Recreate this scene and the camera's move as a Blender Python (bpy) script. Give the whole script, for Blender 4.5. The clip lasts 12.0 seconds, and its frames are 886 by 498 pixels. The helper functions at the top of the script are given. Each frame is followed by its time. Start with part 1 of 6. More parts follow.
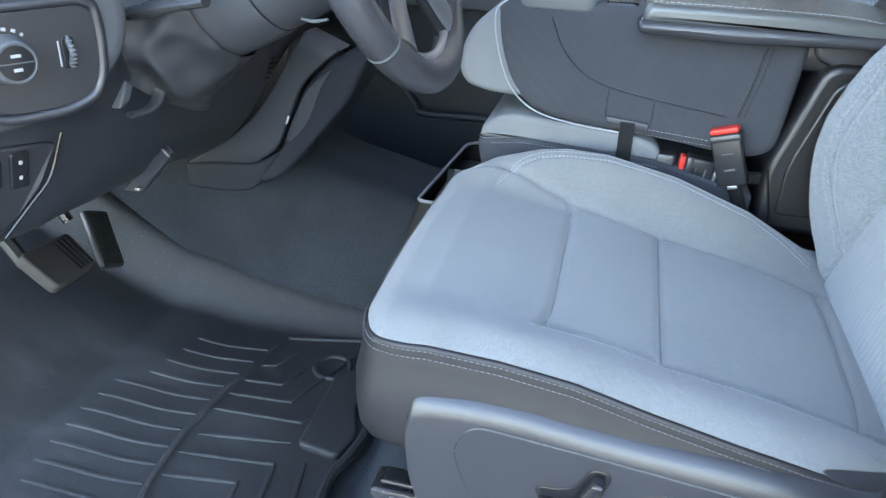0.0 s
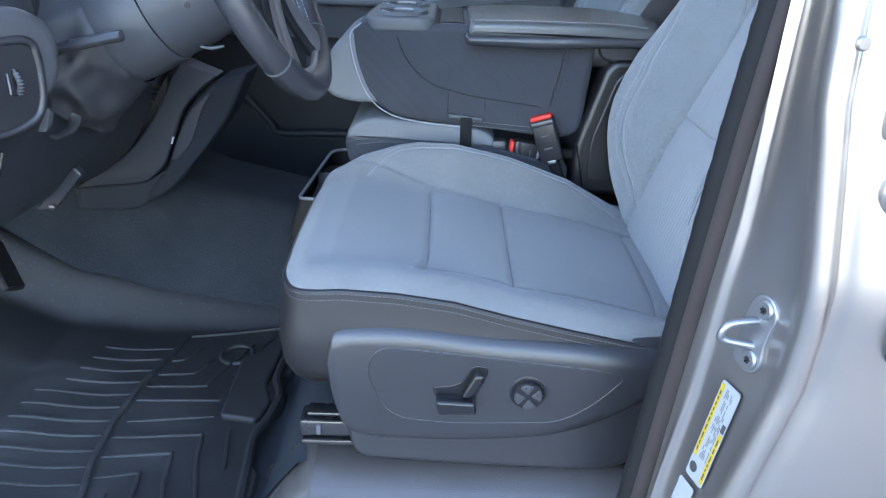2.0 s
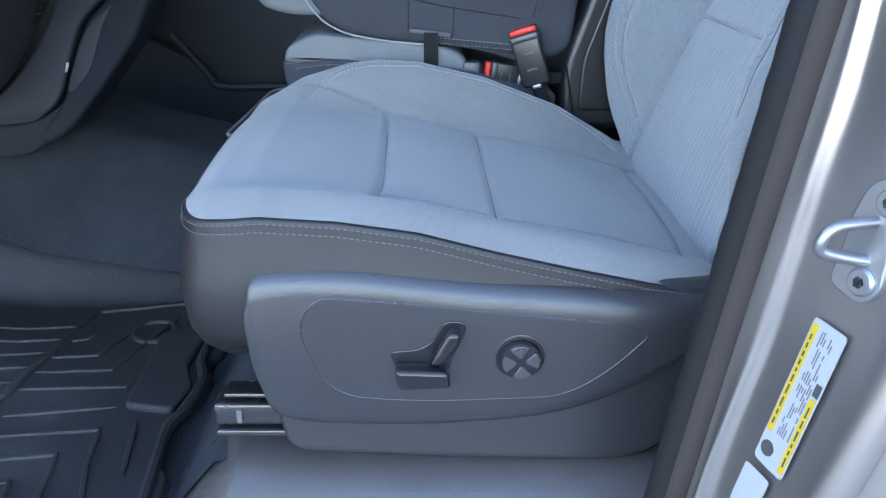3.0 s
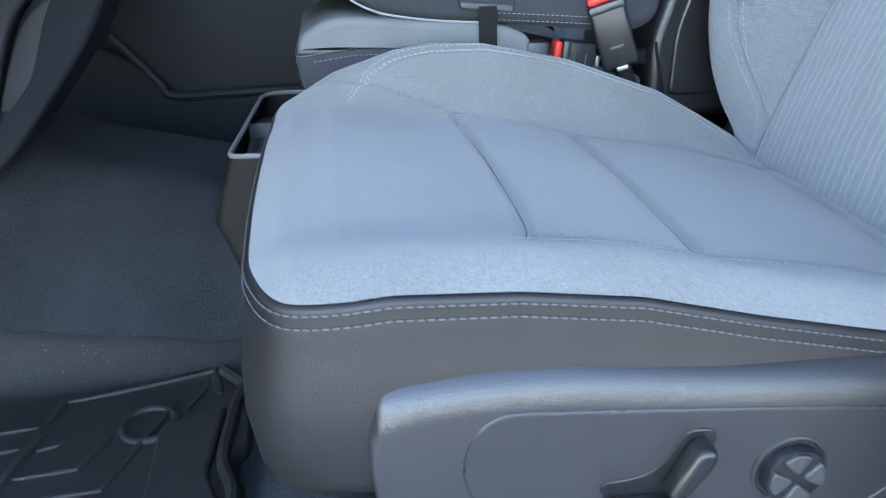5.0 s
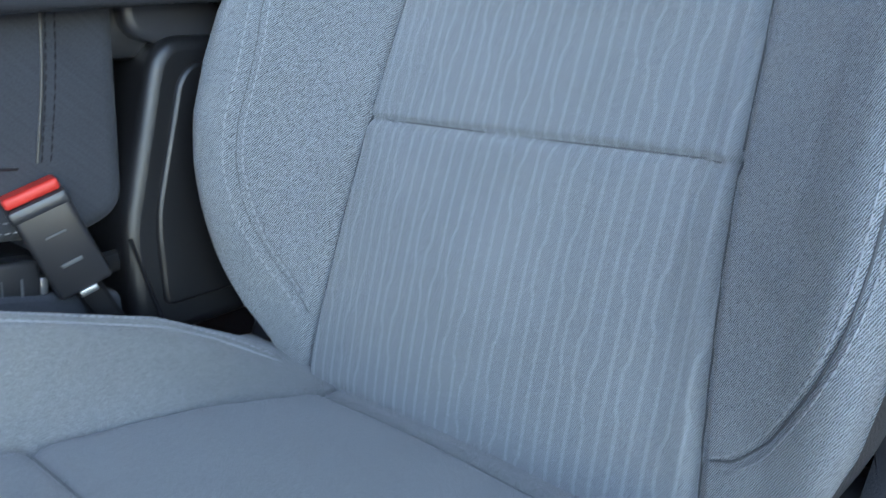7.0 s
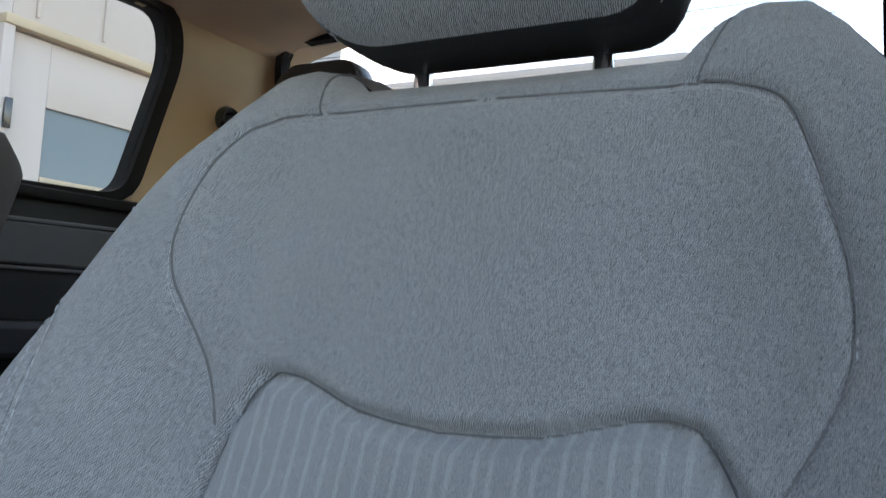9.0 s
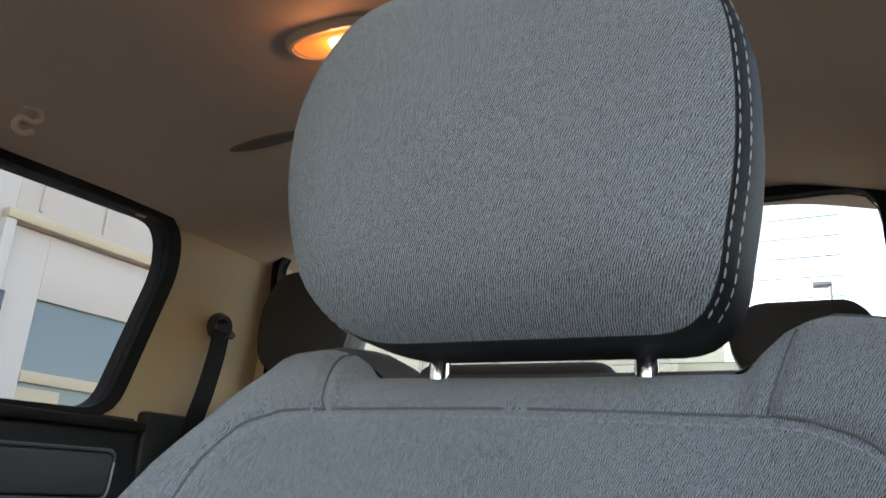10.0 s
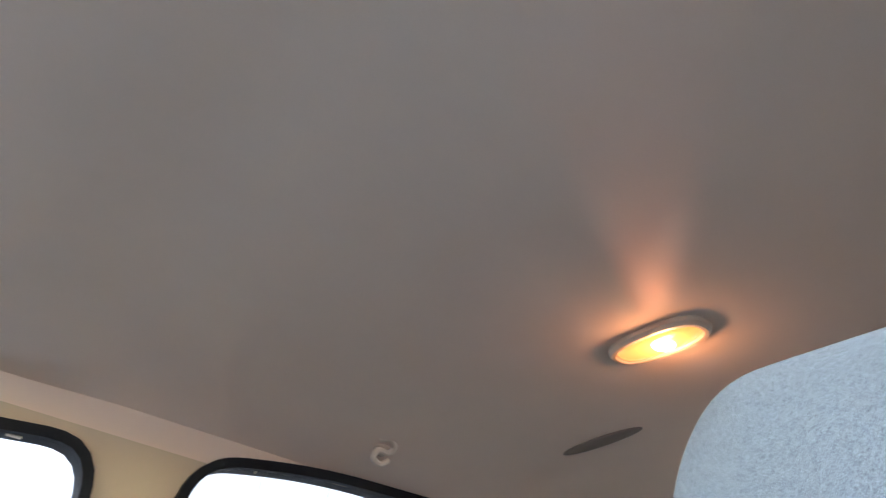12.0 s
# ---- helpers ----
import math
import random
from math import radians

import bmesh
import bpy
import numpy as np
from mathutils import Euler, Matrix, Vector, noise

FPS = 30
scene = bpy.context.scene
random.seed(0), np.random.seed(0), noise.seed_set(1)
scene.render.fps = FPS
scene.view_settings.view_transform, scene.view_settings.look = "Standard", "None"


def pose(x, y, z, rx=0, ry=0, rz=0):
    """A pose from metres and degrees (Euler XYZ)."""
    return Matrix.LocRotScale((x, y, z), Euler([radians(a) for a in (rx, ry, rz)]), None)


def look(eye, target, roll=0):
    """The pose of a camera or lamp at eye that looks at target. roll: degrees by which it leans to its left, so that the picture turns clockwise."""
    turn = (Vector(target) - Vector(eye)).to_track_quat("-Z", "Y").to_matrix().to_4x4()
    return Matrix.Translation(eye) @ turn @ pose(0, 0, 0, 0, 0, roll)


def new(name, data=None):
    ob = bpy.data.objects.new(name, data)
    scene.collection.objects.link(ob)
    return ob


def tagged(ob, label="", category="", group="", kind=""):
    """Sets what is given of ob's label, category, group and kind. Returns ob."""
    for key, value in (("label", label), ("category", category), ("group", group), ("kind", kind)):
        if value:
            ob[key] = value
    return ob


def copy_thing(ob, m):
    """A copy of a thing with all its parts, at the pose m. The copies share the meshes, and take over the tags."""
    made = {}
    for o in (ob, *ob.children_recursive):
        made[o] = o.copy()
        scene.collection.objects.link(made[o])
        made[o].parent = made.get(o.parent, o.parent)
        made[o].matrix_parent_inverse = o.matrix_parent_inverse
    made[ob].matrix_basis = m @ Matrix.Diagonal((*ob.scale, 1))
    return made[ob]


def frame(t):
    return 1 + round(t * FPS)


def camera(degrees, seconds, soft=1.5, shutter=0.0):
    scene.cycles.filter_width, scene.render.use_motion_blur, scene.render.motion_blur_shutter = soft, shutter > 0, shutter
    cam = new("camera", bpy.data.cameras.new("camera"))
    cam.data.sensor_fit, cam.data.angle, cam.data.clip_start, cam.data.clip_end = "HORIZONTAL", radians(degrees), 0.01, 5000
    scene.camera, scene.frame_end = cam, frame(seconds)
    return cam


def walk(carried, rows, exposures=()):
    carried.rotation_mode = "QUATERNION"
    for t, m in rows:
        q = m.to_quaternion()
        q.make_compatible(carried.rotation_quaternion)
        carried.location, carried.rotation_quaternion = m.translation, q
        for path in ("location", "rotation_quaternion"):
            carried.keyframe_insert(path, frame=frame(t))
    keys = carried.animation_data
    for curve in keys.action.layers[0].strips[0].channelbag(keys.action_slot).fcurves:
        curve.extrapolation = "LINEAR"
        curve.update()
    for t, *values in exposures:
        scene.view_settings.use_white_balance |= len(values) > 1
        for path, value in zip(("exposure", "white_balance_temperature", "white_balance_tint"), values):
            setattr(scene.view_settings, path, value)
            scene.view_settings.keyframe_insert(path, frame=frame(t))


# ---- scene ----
# A pickup cab with the driver's door open. x: towards the rear, y: towards the
# passenger side, z: up from the floor mat; y = 0 is the middle of the driver's seat.
cam = camera(60.6, 12.0, soft=1.2, shutter=0.2)
PATH = [
    (0, (0.398, -0.869, 0.777), (0.012, 0.878, -0.118), 2.7),
    (0.5, (0.408, -1.054, 0.827), (0.166, 0.739, -0.024), 2.0),
    (1, (0.375, -1.159, 0.840), (0.261, 0.665, 0.027), 1.9),
    (1.5, (0.365, -1.173, 0.841), (0.318, 0.658, 0.036), 1.7),
    (2, (0.382, -1.117, 0.802), (0.385, 0.708, -0.016), 1.6),
    (2.5, (0.398, -0.994, 0.699), (0.448, 0.828, -0.123), 1.4),
    (4.5, (0.321, -0.749, 0.564), (0.476, 1.064, -0.268), 0.3),
    (5, (0.232, -0.633, 0.556), (0.491, 1.170, -0.272), -0.8),
    (5.5, (0.204, -0.492, 0.546), (0.717, 1.258, -0.274), -1.1),
    (6, (0.249, -0.401, 0.558), (1.112, 1.202, -0.270), -1.2),
    (6.5, (0.305, -0.339, 0.565), (1.472, 1.091, -0.206), -0.7),
    (7, (0.349, -0.319, 0.581), (1.779, 0.938, -0.030), -0.7),
    (7.5, (0.398, -0.307, 0.613), (1.947, 0.881, 0.179), -0.1),
    (7.7, (0.408, -0.298, 0.628), (1.990, 0.842, 0.262), 0.3),
    (9.5, (0.546, -0.16, 0.78), (2.265, 0.79, 1.156), 4.0),
    (10, (0.548, -0.152, 0.815), (2.206, 0.788, 1.421), 3.9),
    (10.5, (0.548, -0.146, 0.845), (2.122, 0.801, 1.637), 3.3),
    (11, (0.542, -0.131, 0.878), (1.952, 0.9, 1.852), 3.5),
    (11.5, (0.524, -0.140, 0.887), (1.593, 0.93, 1.863), 4.7),
    (12, (0.511, -0.142, 0.884), (1.325, 1.1, 1.902), 7.1),
]
EXPOSURES = [
    (0, 4.24, 7000, 17), (0.5, 4.1, 6750, 18), (1.0, 3.8, 6450, 20), (2.0, 3.74, 6320, 20), (2.5, 3.70, 6250, 20), (4.5, 3.72, 6550, 18), (5.0, 3.95, 6700, 17), (5.5, 3.95, 6850, 18),
    (6.2, 3.5, 6700, 15), (7.0, 3.63, 6700, 16), (7.7, 3.9, 6950, 20), (9.3, 2.95, 7500, 20), (10.2, 2.95, 7600, 22), (10.5, 3.25, 7600, 23), (11.0, 3.88, 7400, 22), (12, 4.27, 6450, 19),
]
walk(cam, [(t, look(eye, aim, lean)) for t, eye, aim, lean in PATH], EXPOSURES)

# ---- light ----
world = bpy.data.worlds.new("world")
scene.world = world
world.use_nodes = True
sky = world.node_tree.nodes.new("ShaderNodeTexSky")
sky.sky_type = "NISHITA"
sky.sun_disc = False
sky.sun_elevation, sky.sun_rotation = radians(14), radians(25)
sky.air_density, sky.dust_density, sky.ozone_density = 1.0, 1.5, 1.0
world.node_tree.links.new(sky.outputs[0], world.node_tree.nodes["Background"].inputs[0])
world.node_tree.nodes["Background"].inputs[1].default_value = 0.15
sun = new("sun", bpy.data.lights.new("sun", "SUN"))
sun.data.energy, sun.data.angle, sun.data.color = 2.0, radians(0.5), (1.0, 0.86, 0.7)
sun.matrix_world = look((0, 0, 0), (-0.41, -0.88, -0.242))
DOME_POWER = 0.075


# ---- materials ----
def nodes_of(name, base, rough=0.6, metal=0.0, spec=0.5):
    m = bpy.data.materials.new(name)
    m.use_nodes = True
    nt = m.node_tree
    b = nt.nodes["Principled BSDF"]
    b.inputs["Base Color"].default_value = (*base, 1)
    b.inputs["Roughness"].default_value = rough
    b.inputs["Metallic"].default_value = metal
    b.inputs["Specular IOR Level"].default_value = spec
    return m, nt, b


def node(nt, kind, **values):
    n = nt.nodes.new(kind)
    for k, v in values.items():
        n.inputs[k].default_value = v
    return n


def maths(nt, op, a, b=None, c=None):
    n = nt.nodes.new("ShaderNodeMath")
    n.operation = op
    for i, v in enumerate((a, b, c)):
        if v is None:
            continue
        if isinstance(v, (int, float)):
            n.inputs[i].default_value = v
        else:
            nt.links.new(v, n.inputs[i])
    return n.outputs[0]


def coords(nt):
    return nt.nodes.new("ShaderNodeTexCoord").outputs["Object"]


def tint(nt, b, base, factor, low, high):
    """Base colour times a grey that runs from low to high with factor (0 to 1)."""
    ramp = node(nt, "ShaderNodeMapRange")
    ramp.inputs["To Min"].default_value, ramp.inputs["To Max"].default_value = low, high
    nt.links.new(factor, ramp.inputs["Value"])
    mul = nt.nodes.new("ShaderNodeVectorMath")
    mul.operation = "SCALE"
    mul.inputs[0].default_value = base
    nt.links.new(ramp.outputs[0], mul.inputs["Scale"])
    nt.links.new(mul.outputs[0], b.inputs["Base Color"])
    return ramp.outputs[0]


def bump(nt, b, height, strength, distance=0.001):
    n = node(nt, "ShaderNodeBump", Strength=strength, Distance=distance)
    nt.links.new(height, n.inputs["Height"])
    nt.links.new(n.outputs[0], b.inputs["Normal"])


def noise_of(nt, where, scale, detail=3.0, rough=0.55):
    n = node(nt, "ShaderNodeTexNoise", Scale=scale, Detail=detail, Roughness=rough)
    nt.links.new(where, n.inputs["Vector"])
    return n.outputs["Fac"]


def grainy(name, base, rough=0.6, fine=900, coarse=14, strength=0.3, spread=0.25, metal=0.0, spec=0.5, distance=0.0006):
    """Moulded plastic, rubber, carpet, paint: a fine grain and soft large stains."""
    m, nt, b = nodes_of(name, base, rough, metal, spec)
    c = coords(nt)
    big, small = noise_of(nt, c, coarse, 4), noise_of(nt, c, fine, 2)
    mix = maths(nt, "ADD", maths(nt, "MULTIPLY", big, 0.6), maths(nt, "MULTIPLY", small, 0.4))
    tint(nt, b, base, mix, 1 - spread, 1 + spread)
    r = node(nt, "ShaderNodeMapRange")
    r.inputs["To Min"].default_value, r.inputs["To Max"].default_value = max(0.02, rough - 0.1), min(1, rough + 0.1)
    nt.links.new(big, r.inputs["Value"])
    nt.links.new(r.outputs[0], b.inputs["Roughness"])
    bump(nt, b, small, strength, distance)
    return m


def leathery(name, base, rough=0.45, cell=420, strength=0.5, spread=0.15, wave=False, spec=0.85):
    """Pebble-grained vinyl or moulded trim."""
    m, nt, b = nodes_of(name, base, rough, 0, spec)
    c = coords(nt)
    warp = node(nt, "ShaderNodeMapping")
    warp.inputs["Scale"].default_value = (0.5, 0.5, 1.0) if wave else (0.6, 0.6, 1.0)
    nt.links.new(c, warp.inputs["Vector"])
    v = node(nt, "ShaderNodeTexVoronoi", Scale=cell)
    v.feature = "DISTANCE_TO_EDGE"
    nt.links.new(warp.outputs[0], v.inputs["Vector"])
    edge = node(nt, "ShaderNodeMapRange")
    edge.inputs["From Max"].default_value = 0.25
    nt.links.new(v.outputs[0], edge.inputs["Value"])
    tint(nt, b, base, noise_of(nt, c, 11, 4), 1 - spread, 1 + spread)
    bump(nt, b, edge.outputs[0], strength, 0.0004)
    return m


def twill(name, base, period=0.0014, strength=0.6, contrast=0.58, stripes=False, upright=False):
    """Woven seat cloth with a diagonal rib; stripes adds the figured lines of the seat centre."""
    m, nt, b = nodes_of(name, base, 0.9, 0, 0.2)
    ribbed = 0.62 if upright else 0.24
    b.inputs["Sheen Weight"].default_value = 0.35 if base[1] > 0.1 else 0.08
    b.inputs["Sheen Roughness"].default_value = 0.5
    c = coords(nt)
    sep = nt.nodes.new("ShaderNodeSeparateXYZ")
    nt.links.new(c, sep.inputs[0])
    x, y, z = sep.outputs
    # the thread follows the cushion, or the upright back
    along = maths(nt, "ADD", maths(nt, "MULTIPLY", x, 0.15 if upright else 1.0), z)
    # short slanted yarns: noise drawn out along the twill line, and a finer one along the weft
    slant = nt.nodes.new("ShaderNodeCombineXYZ")
    nt.links.new(maths(nt, "ADD", y, maths(nt, "MULTIPLY", along, 0.55)), slant.inputs[0])
    nt.links.new(maths(nt, "MULTIPLY", maths(nt, "SUBTRACT", along, maths(nt, "MULTIPLY", y, 0.55)), 0.40), slant.inputs[1])
    yarn = maths(nt, "SUBTRACT", noise_of(nt, slant.outputs[0], 1.7 / period, 2, 0.5), 0.5)
    weft = nt.nodes.new("ShaderNodeCombineXYZ")
    nt.links.new(maths(nt, "MULTIPLY", y, 0.25), weft.inputs[0])
    nt.links.new(along, weft.inputs[1])
    cross = maths(nt, "SUBTRACT", noise_of(nt, weft.outputs[0], 1.6 / period, 1, 0.5), 0.5)
    wander = maths(nt, "MULTIPLY", maths(nt, "SUBTRACT", noise_of(nt, c, 330 if upright else 240, 2), 0.5), 11.0 if upright else 9.0)
    rib = maths(nt, "SINE", maths(nt, "ADD", wander, maths(nt, "MULTIPLY", maths(nt, "ADD", y, maths(nt, "MULTIPLY", along, 0.55)), 2 * math.pi / (0.82 * period))))
    grain = maths(nt, "SINE", maths(nt, "ADD", wander, maths(nt, "MULTIPLY", maths(nt, "SUBTRACT", along, maths(nt, "MULTIPLY", y, 0.8)), 2 * math.pi / (1.15 * period))))
    dots = maths(nt, "ADD", rib, maths(nt, "MULTIPLY", maths(nt, "MULTIPLY", rib, grain), 0.7))
    weave = maths(nt, "ADD", maths(nt, "MULTIPLY", yarn, 1.25 if upright else 1.2), maths(nt, "ADD", maths(nt, "MULTIPLY", cross, 0.4), maths(nt, "MULTIPLY", dots, ribbed)))
    fuzz = noise_of(nt, c, 900, 2)
    soft = noise_of(nt, c, 9, 4)
    tone = maths(nt, "ADD", maths(nt, "MULTIPLY", weave, contrast), maths(nt, "MULTIPLY", maths(nt, "SUBTRACT", fuzz, 0.5), 0.5 if upright else 0.58))
    tone = maths(nt, "ADD", tone, maths(nt, "MULTIPLY", maths(nt, "SUBTRACT", soft, 0.5), 0.26))
    tone = maths(nt, "ADD", tone, maths(nt, "MULTIPLY", maths(nt, "SUBTRACT", noise_of(nt, slant.outputs[0], 480, 1, 0.5), 0.5), 0.60 if upright and not stripes else 0.2))
    pucker = noise_of(nt, c, 55, 2)
    height = maths(nt, "ADD", maths(nt, "ADD", weave, maths(nt, "MULTIPLY", pucker, 0.9)), maths(nt, "MULTIPLY", fuzz, 1.2))
    if stripes:
        p = 0.0108
        col = maths(nt, "FLOOR", maths(nt, "DIVIDE", y, p))
        wn = nt.nodes.new("ShaderNodeTexWhiteNoise")
        wn.noise_dimensions = "1D"
        nt.links.new(col, wn.inputs["W"])
        # each line sidesteps now and then and comes back
        run = maths(nt, "ADD", maths(nt, "MULTIPLY", z, 5.2), maths(nt, "MULTIPLY", wn.outputs["Value"], 9.0))
        saw = maths(nt, "FRACT", run)
        step = node(nt, "ShaderNodeMapRange")
        step.interpolation_type = "SMOOTHSTEP"
        step.inputs["From Min"].default_value, step.inputs["From Max"].default_value = 0.40, 0.455
        nt.links.new(saw, step.inputs["Value"])
        back = node(nt, "ShaderNodeMapRange")
        back.interpolation_type = "SMOOTHSTEP"
        back.inputs["From Min"].default_value, back.inputs["From Max"].default_value = 0.56, 0.615
        nt.links.new(saw, back.inputs["Value"])
        shift = maths(nt, "MULTIPLY", maths(nt, "SUBTRACT", step.outputs[0], back.outputs[0]), 0.26)
        pos = maths(nt, "SUBTRACT", maths(nt, "FRACT", maths(nt, "DIVIDE", y, p)), maths(nt, "ADD", shift, 0.30))
        line = node(nt, "ShaderNodeMapRange")
        line.interpolation_type = "SMOOTHSTEP"
        line.inputs["From Min"].default_value, line.inputs["From Max"].default_value = 0.17, 0.08
        nt.links.new(maths(nt, "ABSOLUTE", pos), line.inputs["Value"])
        tone = maths(nt, "ADD", tone, maths(nt, "MULTIPLY", line.outputs[0], 0.17))
        height = maths(nt, "ADD", height, maths(nt, "MULTIPLY", line.outputs[0], 0.5))
    tint(nt, b, base, maths(nt, "ADD", tone, 0.5), 0.30, 1.70)
    bump(nt, b, height, strength, 0.0005)
    return m


def plain(name, base, rough=0.5, metal=0.0, emit=0.0):
    m, nt, b = nodes_of(name, base, rough, metal)
    if emit:
        b.inputs["Emission Color"].default_value = (*base, 1)
        b.inputs["Emission Strength"].default_value = emit
    return m


CLOTH = twill("seat_cloth", (0.196, 0.200, 0.201), contrast=0.52)
CLOTH_BACK = twill("seat_back_cloth", (0.222, 0.236, 0.250), contrast=0.76, upright=True)
CLOTH_LINED = twill("seat_cloth_lined", (0.230, 0.244, 0.258), contrast=0.24, stripes=True, upright=True)
CLOTH_DARK = twill("dark_side_cloth", (0.062, 0.056, 0.057), strength=0.3)
CLOTH_FOLDED = twill("dark_folded_cloth", (0.056, 0.059, 0.068), strength=0.25, contrast=0.10)
SIDE_VINYL = leathery("brown_grey_vinyl", (0.0205, 0.0192, 0.0205), 0.38, 900, 0.25, spec=0.45)
CLOTH_REAR = twill("dark_rear_cloth", (0.045, 0.044, 0.045))
VINYL = leathery("black_vinyl", (0.042, 0.042, 0.047), 0.24, 800, 0.28)
TRIM = leathery("charcoal_trim", (0.0255, 0.0255, 0.0295), 0.29, 850, 0.24, wave=True, spec=0.85)
SILL_TRIM = leathery("sill_plastic", (0.066, 0.060, 0.058), 0.20, 620, 0.24, spec=1.0)
COLUMN_TRIM = leathery("column_trim", (0.060, 0.062, 0.069), 0.40, 900, 0.22, spec=0.5)
DASH_TRIM = leathery("dash_trim", (0.070, 0.071, 0.077), 0.38, 900, 0.22, spec=0.6)
KNEE_TRIM = grainy("knee_trim", (0.034, 0.038, 0.047), 0.45, 1300, 10, 0.25, 0.2, spec=0.4)
# darker knee trim: the shade on foot and block is in its colour
KNEE_SHADED = leathery("shaded_knee_trim", (0.0205, 0.0240, 0.0325), 0.6, 900, 0.3, spec=0.15)
DASH_LOW = leathery("dark_lower_trim", (0.0335, 0.0360, 0.0425), 0.44, 900, 0.3, spec=0.4)
DOOR_LOW = leathery("dark_door_trim", (0.0165, 0.0200, 0.0260), 0.55, 900, 0.25, spec=0.4)
CLOTH_PAD = grainy("pad_cloth", (0.205, 0.210, 0.215), 0.9, 1000, 18, 0.6, 0.22, spec=0.15)
TRIM_SMOOTH = grainy("dark_trim", (0.080, 0.083, 0.092), 0.42, 1300, 10, 0.25, 0.2)
TRIM_GREY = grainy("grey_trim", (0.10, 0.105, 0.11), 0.5, 1300, 10, 0.2, 0.15)
PLASTIC = grainy("black_plastic", (0.025, 0.025, 0.028), 0.30, 1500, 12, 0.12, 0.2)
DOOR_DARK = grainy("black_door_trim", (0.02, 0.0195, 0.02), 0.5, 1300, 10, 0.25, 0.2)
TRIM_BLACK = leathery("black_grained_trim", (0.013, 0.0125, 0.0135), 0.30, 720, 0.28, spec=0.7)
TRIM_RIM = grainy("rim_plastic", (0.19, 0.195, 0.20), 0.42, 1300, 10, 0.15, 0.12)
TRIM_PALE = grainy("pale_grey_trim", (0.38, 0.39, 0.40), 0.45, 1300, 10, 0.15, 0.12)
GLOSS = grainy("satin_black", (0.015, 0.015, 0.017), 0.22, 1500, 12, 0.04, 0.2)


def dusty_rubber(name, base, dust):
    """Black rubber, half covered by pale dust that a shoe has smeared."""
    m, nt, b = nodes_of(name, base, 0.42)
    c = coords(nt)
    stretch = node(nt, "ShaderNodeMapping")
    stretch.inputs["Scale"].default_value = (1.0, 2.2, 1.0)
    nt.links.new(c, stretch.inputs["Vector"])
    patch = node(nt, "ShaderNodeMapRange")
    patch.inputs["From Min"].default_value, patch.inputs["From Max"].default_value = 0.46, 0.74
    nt.links.new(noise_of(nt, stretch.outputs[0], 5.5, 6, 0.62), patch.inputs["Value"])
    speck = node(nt, "ShaderNodeMapRange")
    speck.inputs["From Min"].default_value, speck.inputs["From Max"].default_value = 0.655, 0.70
    nt.links.new(noise_of(nt, c, 260, 2), speck.inputs["Value"])
    grain = noise_of(nt, c, 700, 3)
    # most dust lies where the shoes rest
    rest = node(nt, "ShaderNodeVectorMath")
    rest.operation = "DISTANCE"
    rest.inputs[1].default_value = (-0.22, -0.16, 0.02)
    nt.links.new(c, rest.inputs[0])
    near = node(nt, "ShaderNodeMapRange")
    near.inputs["From Min"].default_value, near.inputs["From Max"].default_value = 0.36, 0.05
    nt.links.new(rest.outputs["Value"], near.inputs["Value"])
    cover = maths(nt, "MULTIPLY", maths(nt, "ADD", patch.outputs[0], 0.45), maths(nt, "ADD", maths(nt, "MULTIPLY", near.outputs[0], 0.80), 0.05))
    amount = maths(nt, "ADD", cover, maths(nt, "MULTIPLY", speck.outputs[0], 0.9))
    amount = maths(nt, "MULTIPLY", amount, maths(nt, "ADD", grain, 0.4))
    mix = nt.nodes.new("ShaderNodeMix")
    mix.data_type = "RGBA"
    mix.inputs[6].default_value, mix.inputs[7].default_value = (*base, 1), (*dust, 1)
    nt.links.new(amount, mix.inputs[0])
    nt.links.new(mix.outputs[2], b.inputs["Base Color"])
    nt.links.new(maths(nt, "ADD", maths(nt, "MULTIPLY", amount, 0.42), 0.46), b.inputs["Roughness"])
    bump(nt, b, grain, 0.8, 0.0016)
    return m


RIB_RUBBER = dusty_rubber("worn_rib_rubber", (0.0145, 0.0145, 0.016), (0.14, 0.137, 0.13))
LID_VINYL = leathery("armrest_vinyl", (0.090, 0.095, 0.094), 0.24, 700, 0.3)
BOOT = leathery("soft_boot", (0.040, 0.040, 0.044), 0.36, 800, 0.4, spec=0.6)
SLOT = grainy("shadowed_lining", (0.27, 0.20, 0.145), 0.95, 900, 8, 0.3, 0.2)
RUBBER = dusty_rubber("mat_rubber", (0.0155, 0.0155, 0.017), (0.11, 0.107, 0.104))
CARPET = grainy("carpet", (0.033, 0.038, 0.045), 0.95, 420, 7, 1.0, 0.95, spec=0.1, distance=0.003)
LINER = grainy("headliner", (0.85, 0.63, 0.455), 0.95, 1100, 4, 0.35, 0.12, spec=0.1, distance=0.001)
PILLAR_TRIM = grainy("tan_pillar_trim", (0.63, 0.46, 0.285), 0.6, 1200, 5, 0.25, 0.1)
SILVER = grainy("silver_paint", (0.44, 0.412, 0.392), 0.31, 2600, 3, 0.0, 0.08, metal=0.90)
STEEL = grainy("zinc_steel", (0.36, 0.365, 0.38), 0.40, 900, 20, 0.1, 0.15, metal=0.9)
DIAL_GREY = grainy("satin_grey_plastic", (0.050, 0.050, 0.053), 0.28, 1500, 12, 0.05, 0.1)
SATIN = grainy("satin_silver", (0.33, 0.33, 0.345), 0.30, 2000, 20, 0.03, 0.08, metal=0.85)
